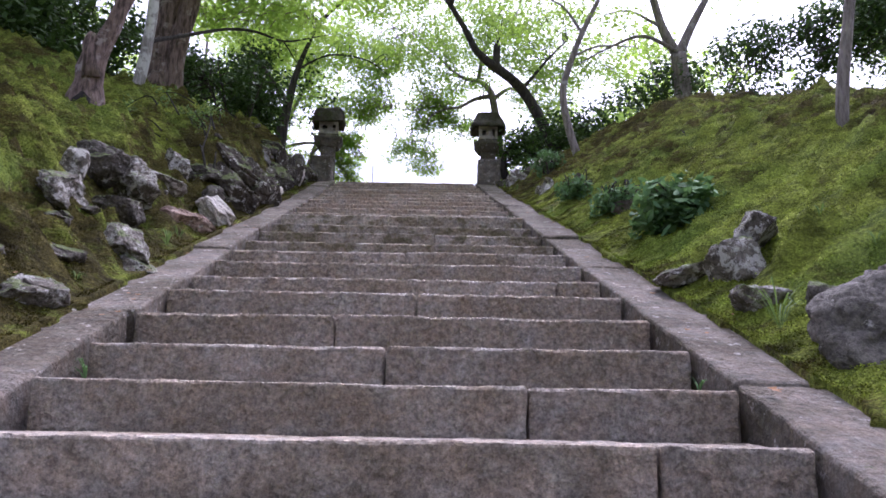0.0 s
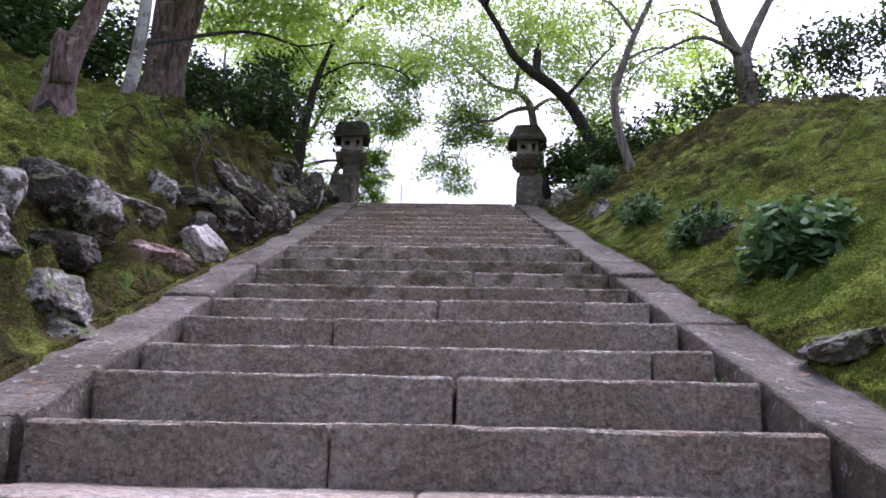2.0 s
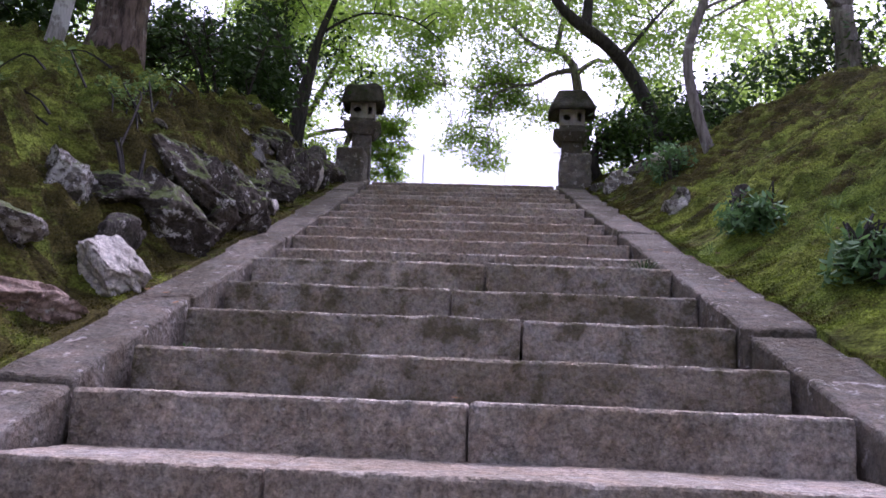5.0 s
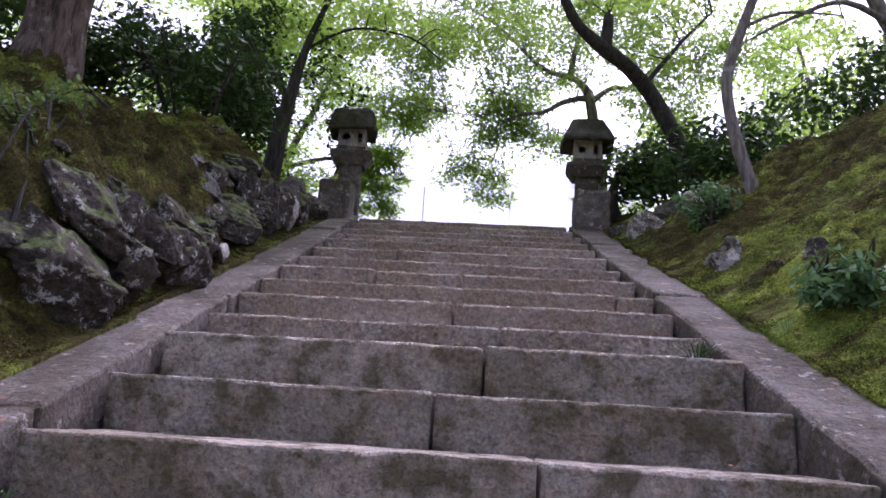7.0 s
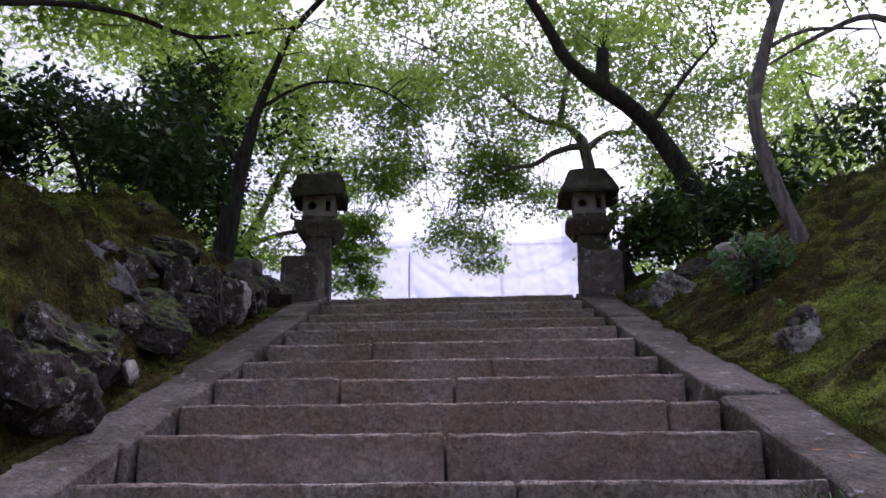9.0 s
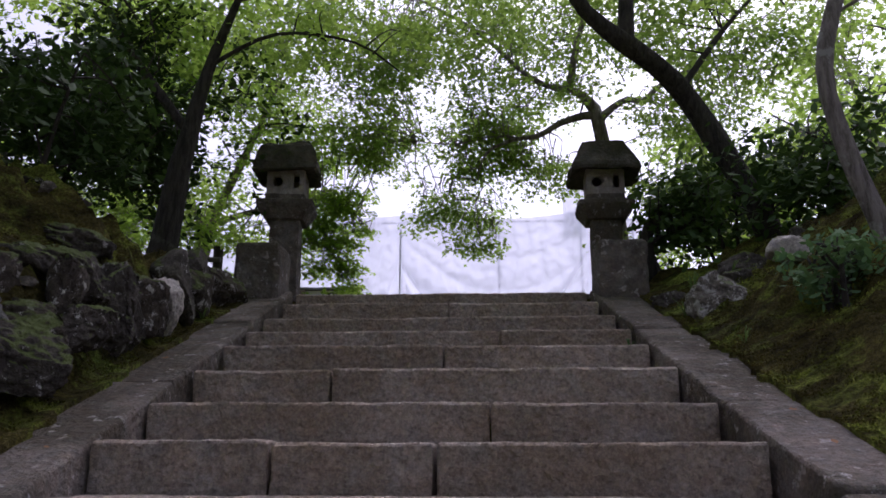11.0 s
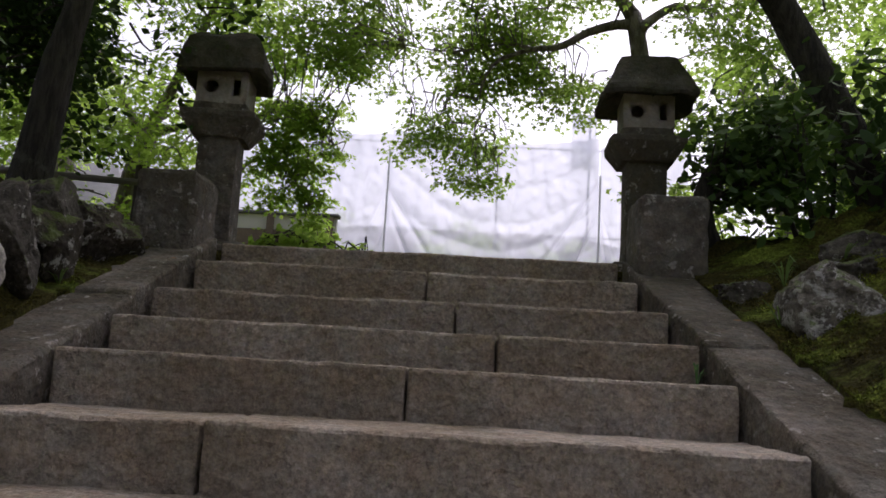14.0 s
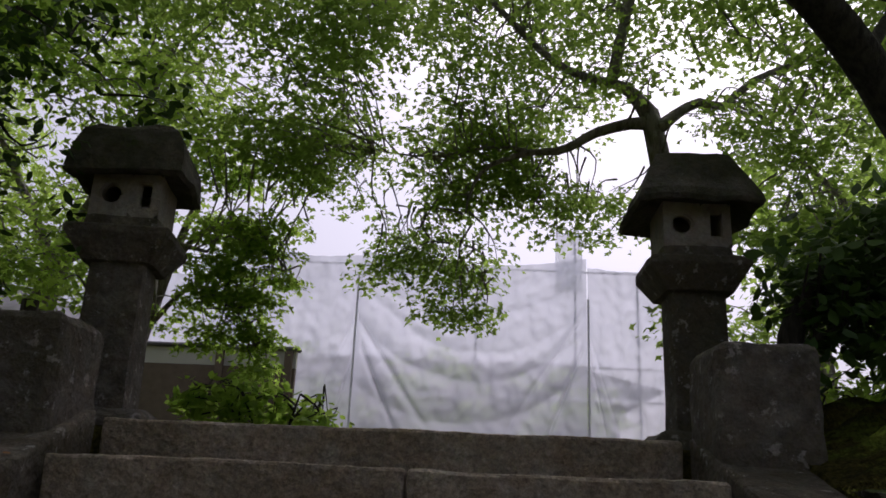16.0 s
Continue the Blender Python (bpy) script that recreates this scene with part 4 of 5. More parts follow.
tree("slender_tree", "slender curved grey trunk on the mossy bank", BARK_GREY,
     [(2.22, 12.85, 5.05), (2.15, 12.85, 5.34), (2.0, 12.9, 5.93), (1.95, 12.95, 6.5), (2.12, 13.0, 7.1), (2.38, 13.1, 7.75), (2.75, 13.4, 8.6), (3.0, 13.6, 9.5)],
     [0.12, 0.072, 0.06, 0.056, 0.052, 0.046, 0.035, 0.018],
     [([(2.12, 13.0, 7.1), (2.6, 13.2, 7.4), (3.3, 13.4, 7.5)], [0.022, 0.018, 0.008]),
      ([(2.3, 13.1, 7.6), (2.0, 13.3, 8.2), (1.6, 13.5, 8.5)], [0.03, 0.02, 0.008])],
     # the last, densest cloud hangs out of view, added to darken the mossy bank
     [(2.3, 13.6, 8.8, 1.1, 1.0, 0.4, 0.5), (3.2, 13.8, 9.4, 1.2, 1.0, 0.5, 0.6), (1.6, 13.6, 7.9, 0.7, 0.6, 0.25, 0.9), (2.9, 13.6, 8.0, 0.9, 0.7, 0.25, 0.7), (3.5, 14.0, 7.55, 0.8, 0.6, 0.22, 0.7), (1.2, 13.4, 8.5, 0.9, 0.7, 0.25, 0.9), (2.8, 10.8, 9.6, 1.8, 1.8, 0.4, 3.0)],
     LEAF_BRIGHT, dens=50, seed=17)

tree("bare_tree", "grey forked tree with bare spreading limbs", BARK_GREY,
     [(4.4, 14.3, 6.0), (4.36, 14.3, 7.11), (4.3, 14.3, 7.8)], [0.19, 0.165, 0.15],
     [([(4.3, 14.3, 7.75), (4.02, 14.3, 8.32), (3.85, 14.3, 9.0), (3.6, 14.3, 10)], [0.11, 0.085, 0.07, 0.03]),
      ([(4.3, 14.3, 7.75), (4.55, 14.3, 8.32), (4.85, 14.3, 8.9), (5.3, 14.3, 9.8)], [0.1, 0.08, 0.06, 0.03]),
      ([(4.25, 14.2, 7.8), (3.6, 14.0, 8.0), (3.0, 13.9, 7.75), (2.4, 13.9, 7.4)], [0.045, 0.035, 0.025, 0.01]),
      ([(4.05, 14.3, 8.3), (3.4, 14.2, 8.6), (2.9, 14.2, 8.5)], [0.035, 0.025, 0.01])],
     [(4.8, 14.6, 9.6, 1.4, 1.0, 0.7, 0.5), (3.3, 14.6, 9.9, 1.3, 1.0, 0.6, 0.5)], LEAF_MAPLE, seed=19)

tree("young_tree", "thin upright grey trunk on the moss slope", BARK_GREY,
     [(3.21, 6.42, 2.9), (3.23, 6.42, 3.05), (3.28, 6.42, 3.8), (3.42, 6.42, 4.7), (3.6, 6.4, 6.2), (3.7, 6.4, 7.5)], [0.085, 0.055, 0.052, 0.045, 0.035, 0.02],
     # limbs and crown are out of view, added to shade the lower steps
     [([(3.6, 6.4, 6.3), (2.8, 5.9, 7.6), (1.8, 5.2, 8.6)], [0.028, 0.02, 0.008]), ([(3.65, 6.4, 6.9), (3.5, 5.4, 7.8), (3.2, 4.2, 8.3)], [0.024, 0.017, 0.007])],
     [(3.7, 6.4, 8.0, 1.5, 1.5, 0.4, 0.8), (1.6, 5.0, 8.9, 2.0, 1.8, 0.4, 0.8), (3.2, 3.9, 8.5, 1.7, 1.6, 0.4, 0.9), (0.2, 3.4, 9.2, 1.8, 1.6, 0.35, 0.8)], LEAF_BRIGHT, dens=40, seed=23)


def hollow_stump():
    base = root("hollow_tree", -3.7, 8.2, 4.0, "old leaning brown tree with a hollow rotten foot", "tree")
    line = [(-3.80, 8.2, 3.85), (-3.77, 8.2, 4.12), (-3.76, 8.2, 4.45), (-3.71, 8.2, 4.8), (-3.57, 8.2, 5.11), (-3.45, 8.2, 5.48), (-3.34, 8.2, 5.78), (-3.0, 8.25, 7.2)]
    stem = part("trunk", tube(line, [0.26, 0.185, 0.13, 0.115, 0.09, 0.085, 0.082, 0.06], 20, 0.30, 31), BARK_BROWN, base, smooth=True)
    part("snag", tube([(-3.72, 8.14, 4.5), (-3.76, 8.12, 4.87), (-3.74, 8.12, 5.0)], [0.10, 0.07, 0.04], 12, 0.3, 33), BARK_BROWN, stem, "broken stub of a limb", True)
    # a solid lump; the cavity's shade is put into its dark rotten-wood colour
    bm = bmesh.new()
    bmesh.ops.create_uvsphere(bm, u_segments=20, v_segments=12, radius=1)
    for v in bm.verts:
        p = v.co + noise.noise_vector(v.co * 2.3) * 0.25
        v.co = Vector((-3.75 + p.x * 0.11, 8.045 + p.y * 0.035, 4.13 + p.z * 0.17))
    part("hollow", bm, ROT_SHADE, stem, "dark lump coloured as the shaded inside of the rotten hollow", True)


hollow_stump()


def shrub(name, label, blobs, mat, shape, leaf, dens, per, spray, seed, stems, bark=BARK_DARK, flat=0.5):
    x, y = blobs[0][0], blobs[0][1]
    z = min([s[0][2] for s in stems] or [ground_z(x, y)])
    base = root(name, x, y, z, label, "shrub")
    bm_lines = []
    for line in stems:
        part("stem", tube(line, [0.022] + [0.013] * (len(line) - 2) + [0.006], 6, 0.1, seed), bark, base)
        bm_lines.append(line)
    crown(base, "foliage", blobs, mat, shape, leaf, dens, per, spray, limb_nodes(bm_lines) if stems else None, seed, bark, flat, 0.2)
    return base


def stems_for(x, y, z, top, spread, count, seed):
    rng = random.Random(seed)
    out = []
    for i in range(count):
        a = rng.random() * 6.28
        bx, by = x + 0.35 * spread * math.cos(a), y + 0.35 * spread * math.sin(a)
        tx, ty = x + spread * math.cos(a), y + spread * math.sin(a)
        g = ground_z(bx, by) - 0.03
        out.append([(bx, by, g), ((bx + tx) / 2, (by + ty) / 2, g + (top - g) * 0.6), (tx, ty, top)])
    return out


shrub("evergreen_shrub", "dark evergreen shrub behind the mossy bank", [(-3.3, 12.8, 6.2, 0.85, 0.6, 0.6, 1.0), (-4.3, 12.7, 6.45, 0.85, 0.6, 0.6, 1.0), (-4.2, 12.5, 5.9, 0.8, 0.5, 0.4, 1.0), (-5.2, 12.4, 6.1, 0.8, 0.5, 0.5, 1.0), (-3.7, 13.4, 6.5, 0.5, 0.4, 0.4, 0.8), (-3.4, 15.5, 7.1, 0.8, 0.5, 0.5, 0.9), (-2.75, 15.9, 7.3, 0.5, 0.4, 0.3, 0.7), (-4.4, 15.8, 7.6, 1.1, 0.7, 0.5, 0.8), (-3.5, 14.9, 7.75, 0.9, 0.6, 0.4, 1.0), (-2.75, 15.1, 7.45, 0.5, 0.4, 0.22, 0.9), (-3.6, 16.2, 6.6, 0.6, 0.4, 0.35, 0.7), (-3.9, 13.6, 7.1, 0.8, 0.6, 0.5, 0.8), (-5.3, 12.6, 6.8, 0.9, 0.7, 0.7, 1.0), (-4.6, 14.6, 7.4, 0.9, 0.7, 0.5, 0.7), (-2.6, 15.3, 6.7, 0.32, 0.3, 0.3, 0.5), (-4.0, 16.2, 7.0, 0.6, 0.45, 0.35, 0.8), (-3.1, 15.6, 7.8, 0.7, 0.5, 0.3, 0.8), (-4.6, 15.4, 6.9, 0.7, 0.5, 0.5, 0.8)],
      LEAF_DARK, OVAL, 0.085, 110, 26, 0.2, 41, stems_for(-3.4, 12.8, 5.4, 6.5, 0.6, 7, 41))
# its last three leaf clouds are unseen, added to throw shade on the bank
shrub("evergreen_shrub", "dark evergreen thicket on the high bank, with unseen shading leaves above", [(-6.3, 11.5, 6.9, 1.6, 1.2, 1.1, 1.0), (-5.4, 9.9, 6.2, 0.9, 0.8, 0.9, 1.0), (-5.6, 11.0, 5.9, 1.0, 0.7, 0.6, 1.0), (-6.4, 9.2, 5.9, 1.0, 0.8, 0.7, 1.0), (-7.6, 10, 7.6, 1.6, 1.4, 1.4, 1.0), (-3.6, 10.6, 7.8, 1.3, 1.5, 0.3, 0.8), (-3.0, 12.2, 8.4, 1.2, 1.0, 0.3, 0.8), (-4.6, 8.6, 7.6, 1.3, 1.3, 0.35, 0.8)],
      LEAF_DARK, OVAL, 0.10, 40, 34, 0.26, 43, stems_for(-6.2, 11.2, 6, 7.2, 1.0, 9, 43))
shrub("laurel_hedge", "glossy dark laurel hedge on the crest of the bank", [(2.5, 14.3, 6.25, 0.8, 0.6, 0.55, 1.0), (3.5, 14.6, 6.8, 0.9, 0.6, 0.6, 1.0), (4.7, 14.7, 7.3, 1.0, 0.7, 0.6, 1.0), (6.0, 14.2, 7.7, 1.1, 0.9, 0.8, 1.0), (7.4, 13.2, 8.0, 1.2, 1.0, 1.0, 1.0)],
      LEAF_DARK, OVAL, 0.095, 62, 26, 0.24, 47, stems_for(3.6, 14.5, 6, 6.8, 1.5, 12, 47))
camellia = shrub("camellia_bush", "dense camellia bush with broad dark leaves beside the lantern", [(1.75, 15.0, 6.2, 0.6, 0.4, 0.36, 1.0), (1.35, 15.15, 6.08, 0.36, 0.3, 0.26, 1.3), (1.15, 14.95, 5.98, 0.2, 0.2, 0.18, 1.6), (2.5, 14.7, 6.3, 0.6, 0.4, 0.22, 0.7), (1.5, 13.98, 5.75, 0.26, 0.2, 0.26, 1.0), (2.3, 14.1, 5.95, 0.45, 0.3, 0.3, 0.9), (1.6, 14.6, 5.85, 0.3, 0.25, 0.2, 1.0), (1.42, 14.9, 6.35, 0.3, 0.25, 0.14, 1.0), (1.9, 14.7, 6.56, 0.4, 0.3, 0.13, 0.6), (2.9, 14.4, 5.95, 0.5, 0.3, 0.35, 0.7), (3.2, 14.7, 6.2, 0.6, 0.4, 0.35, 0.6), (1.55, 14.3, 6.12, 0.25, 0.2, 0.14, 1.0),
      (1.9, 15.5, 6.55, 0.45, 0.3, 0.22, 1.0), (2.2, 15.9, 6.2, 0.6, 0.35, 0.35, 0.7)],
      LEAF_CAMELLIA, OVAL, 0.090, 190, 17, 0.19, 53, [[(1.12, 15.05, 5.85), (1.35, 14.95, 5.98), (1.6, 14.9, 5.98), (2.0, 14.8, 6.1)], *stems_for(1.9, 15.0, 5.4, 6.2, 0.4, 4, 53)])
part("trunk", tube([(1.38, 15.1, 5.32), (1.26, 15.1, 5.42), (1.18, 15.1, 5.58), (1.12, 15.08, 5.8), (1.16, 15.05, 6.05), (1.35, 15.05, 6.3)], [0.15, 0.11, 0.085, 0.07, 0.05, 0.02], 12, 0.1, 54), BARK_DARK, camellia, "short curved trunk", True)
shrub("clipped_hedge", "light green hedge along the terrace behind the camellia", [(1.9, 17.3, 5.75, 0.7, 0.4, 0.35, 1.0), (3.0, 17.0, 5.9, 0.8, 0.45, 0.45, 1.0), (4.2, 16.8, 6.1, 0.8, 0.5, 0.55, 1.0), (1.5, 16.6, 5.7, 0.45, 0.3, 0.3, 1.2), (2.3, 16.4, 5.8, 0.5, 0.3, 0.35, 1.0), (2.0, 17.6, 6.2, 0.8, 0.4, 0.35, 1.0), (3.2, 17.4, 6.4, 0.9, 0.45, 0.4, 1.0)], LEAF_BRIGHT, OVAL, 0.07, 170, 18, 0.18, 97, stems_for(2.6, 17.1, 5.4, 5.9, 0.8, 6, 97))
shrub("broadleaf_plant", "low plant with broad drooping green leaves on the moss", [(1.76, 6.32, 2.72, 0.27, 0.25, 0.2, 1.0), (1.9, 6.2, 2.76, 0.2, 0.18, 0.15, 1.0)], LEAF_MID, OVAL, 0.105, 2000, 10, 0.10, 59, stems_for(1.74, 6.3, 2.5, 2.75, 0.15, 5, 59), flat=0.6)
shrub("dark_low_shrub", "low dark-leaved shrub on the moss slope", [(1.74, 7.9, 3.18, 0.27, 0.25, 0.17, 1.0)], LEAF_MID, LANCE, 0.075, 2200, 14, 0.08, 61, stems_for(1.72, 7.9, 3, 3.25, 0.12, 5, 61))
shrub("dark_low_shrub", "low dark-leaved shrub on the moss slope", [(1.6, 9.4, 3.72, 0.27, 0.25, 0.15, 1.0)], LEAF_MID, LANCE, 0.07, 2200, 14, 0.08, 67, stems_for(1.58, 9.4, 3.5, 3.8, 0.12, 5, 67))
shrub("sparse_shrub", "sparse twiggy shrub with small leaves on the moss", [(2.95, 9.4, 4.3, 0.4, 0.35, 0.25, 0.6)], LEAF_PALE, SLIM, 0.05, 200, 14, 0.12, 71, stems_for(2.95, 9.4, 4, 4.4, 0.25, 7, 71))
PALE_SPOTS = [(-2.50, 8.45, 0.24), (-2.38, 8.75, 0.22), (-2.62, 8.6, 0.20), (-2.95, 9.1, 0.16), (-2.9, 9.55, 0.17), (-3.3, 8.9, 0.15), (-3.45, 8.45, 0.12)]
shrub("pale_shrub", "light green small-leaved shrub hanging over the rocks", [(x, y, max(3.84, ground_z(x, y) + 0.07), a, a, 0.10, 1.6) for x, y, a in PALE_SPOTS],
      LEAF_PALE, OVAL, 0.044, 900, 20, 0.11, 73, stems_for(-2.5, 8.6, 3.6, 3.92, 0.15, 4, 73))
shrub("low_shrub", "low green shrub by the end of the kerb", [(1.62, 12.3, 5.0, 0.28, 0.4, 0.2, 1.0)], LEAF_MID, OVAL, 0.06, 600, 14, 0.09, 79, stems_for(1.62, 12.3, 4.7, 5.1, 0.2, 5, 79))
shrub("bright_bush", "bright green leafy bush beyond the landing", [(-2.1, 17.6, 5.78, 0.5, 0.4, 0.2, 1.0), (-1.6, 17.6, 5.66, 0.35, 0.3, 0.13, 1.0)], LEAF_BRIGHT, OVAL, 0.085, 620, 14, 0.12, 83, stems_for(-1.8, 17.6, 5.4, 5.85, 0.35, 6, 83))
tree("young_maple", "bright young maple drooping beside the lantern", BARK_GREY,
     [(-3.35, 18.6, 5.3), (-3.3, 18.5, 6.2), (-3.1, 18.4, 7.0), (-2.9, 18.3, 7.6)], [0.07, 0.06, 0.05, 0.03],
     [([(-3.1, 18.4, 7.0), (-2.7, 18.1, 7.35), (-2.2, 17.95, 7.25), (-1.9, 17.9, 6.95)], [0.032, 0.024, 0.015, 0.006]),
      ([(-3.25, 18.5, 6.5), (-2.8, 18.2, 6.85), (-2.4, 18.0, 6.7), (-2.1, 17.9, 6.3)], [0.028, 0.02, 0.013, 0.005]),
      ([(-3.2, 18.5, 6.7), (-3.1, 18.2, 6.9), (-3.0, 18.0, 6.6)], [0.02, 0.014, 0.005])],
     [(-2.25, 17.9, 7.25, 0.36, 0.3, 0.16, 6.0), (-1.98, 17.9, 7.36, 0.30, 0.25, 0.12, 5.0), (-2.35, 17.9, 6.95, 0.36, 0.3, 0.14, 6.0), (-2.22, 17.9, 6.68, 0.30, 0.28, 0.14, 7.0), (-2.10, 17.9, 6.38, 0.22, 0.24, 0.16, 8.0), (-2.05, 17.92, 6.12, 0.17, 0.2, 0.12, 8.0),
      (-2.95, 18.0, 6.62, 0.2, 0.2, 0.26, 6.0), (-2.7, 18.0, 7.0, 0.3, 0.25, 0.14, 5.0), (-2.75, 18.1, 7.45, 0.4, 0.3, 0.18, 4.0), (-1.75, 17.8, 7.75, 0.36, 0.3, 0.12, 4.0), (-2.3, 17.8, 7.75, 0.5, 0.4, 0.16, 3.0), (-2.65, 17.95, 6.72, 0.28, 0.25, 0.14, 5.0), (-2.5, 17.9, 6.4, 0.26, 0.22, 0.14, 6.0), (-1.92, 17.9, 6.88, 0.22, 0.2, 0.1, 6.0), (-1.95, 17.85, 7.1, 0.3, 0.25, 0.1, 6.0)],
     LEAF_BRIGHT, leaf=0.056, dens=105, per=30, spray=0.17, seed=89)


def far_tree(x, y, h, r, seed, mat=LEAF_BRIGHT):
    g = ground_z(x, y) - 0.1
    rng = random.Random(seed)
    blobs = [(x + rng.uniform(-.6, .6) * r, y + rng.uniform(-.6, .6) * r, g + h * rng.uniform(.45, .95), r * rng.uniform(.4, .65), r * rng.uniform(.4, .65), r * rng.uniform(.3, .5), 1.0) for _ in range(7)]
    limbs = [([(x, y, g + h * .4), ((x + b[0]) / 2, (y + b[1]) / 2, g + h * .55), b[:3]], [.09, .06, .02]) for b in blobs[:5]]
    tree("garden_tree", "leafy light green tree around the garden; a few are added unseen for shade", BARK_GREY, [(x, y, g), (x + .1, y, g + h * .25), (x, y, g + h * .5)], [.2, .16, .12], limbs, blobs, mat, SLIM if r > 2.5 else TRIPLE, 0.13, 5, 40, 0.45, seed)


# the last three stand unseen below the stairs, added to shade the near steps
for i, (x, y, h, r) in enumerate([(-6.5, 21, 5.5, 2.6), (-10, 17, 7, 3.2), (6.3, 20.5, 5.5, 2.4), (3.8, 21, 4.2, 1.6), (10, 16.5, 6.5, 3), (-10, 24, 7, 3), (9, 26, 7, 3.2), (13, 20, 8, 3.5), (-14, 20, 8, 3.5), (8.5, 9, 6, 2.6), (-9, 5, 6, 2.6), (-0.5, 31.5, 3.6, 1.8), (2.7, 32, 3.4, 1.7), (-4.6, 31.5, 3.2, 1.7), (-4.4, -4.5, 8.5, 3.4), (4.2, -5.0, 8.5, 3.4), (-0.5, -13, 9, 4.0)]):
    far_tree(x, y, h, r, 101 + i, LEAF_MAPLE if i % 3 == 1 else LEAF_BRIGHT)


# ---- rocks ----
def rock(x, y, z, w, h, mat, seed, label, lean=0.0, cuts=15):
    """A split stone: a ball cut by planes, furrowed, leaning to one side."""
    rng = random.Random(seed)
    bm = bmesh.new()
    bmesh.ops.create_icosphere(bm, subdivisions=5 if w > 0.3 else 4 if w > 0.16 else 3, radius=1)
    planes = []
    for _ in range(cuts):
        n = Vector((rng.gauss(0, 1), rng.gauss(0, 1), rng.gauss(0, 1))).normalized()
        planes.append((n, rng.uniform(0.42, 0.8)))
    turn = Matrix.Rotation(rng.uniform(0, 6.28), 3, "Z")
    tilt = Matrix.Rotation(radians(lean), 3, "Y")
    s = Vector((seed * 1.7, seed * 0.9, 0))
    for v in bm.verts:
        p = v.co.copy()
        for n, d in planes:
            over = p.dot(n) - d
            if over > 0:
                p -= n * over
        p *= 1.32
        p += noise.noise_vector(p * 1.3 + s) * 0.14
        p -= p.normalized() * (0.20 * max(0.0, 0.16 - abs(noise.noise(p * 2.2 + s))) / 0.16 * 0.5)
        layer = Vector((p.x * 1.5, p.y * 1.5, p.z * 7.0))
        p += noise.noise_vector(layer + s) * 0.05
        p += noise.noise_vector(p * 5.5 + s) * 0.06 + noise.noise_vector(p * 13 + s) * 0.026
        p = turn @ p
        v.co = tilt @ Vector((p.x * w * 0.56, p.y * w * 0.56, p.z * h * 0.56))
    ob = part("garden_rock", bm, mat, None, "", True)
    ob.location = (x, y, z)
    tagged(ob, label, "rock", "rocks set in the garden banks")


ROCK_KINDS = {"g": (ROCK_MOSSY, "dark grey garden rock bedded in moss"), "l": (ROCK, "rugged grey rock with pale lichen patches"),
              "d": (ROCK_BROWN, "dark brown boulder in the bank, spotted with pale lichen"),
              "s": (ROCK_SMOOTH, "smooth slanting grey slab set in the mossy bank"),
              "p": (ROCK_PALE, "pale whitish angular rock set in the moss"), "b": (ROCK_DARK, "large smooth dark boulder beside the kerb"), "w": (ROCK_WALL, "dark boulder in the stone bank, draped with moss"), "r": (ROCK_RED, "reddish rough rock lying beside the kerb")}
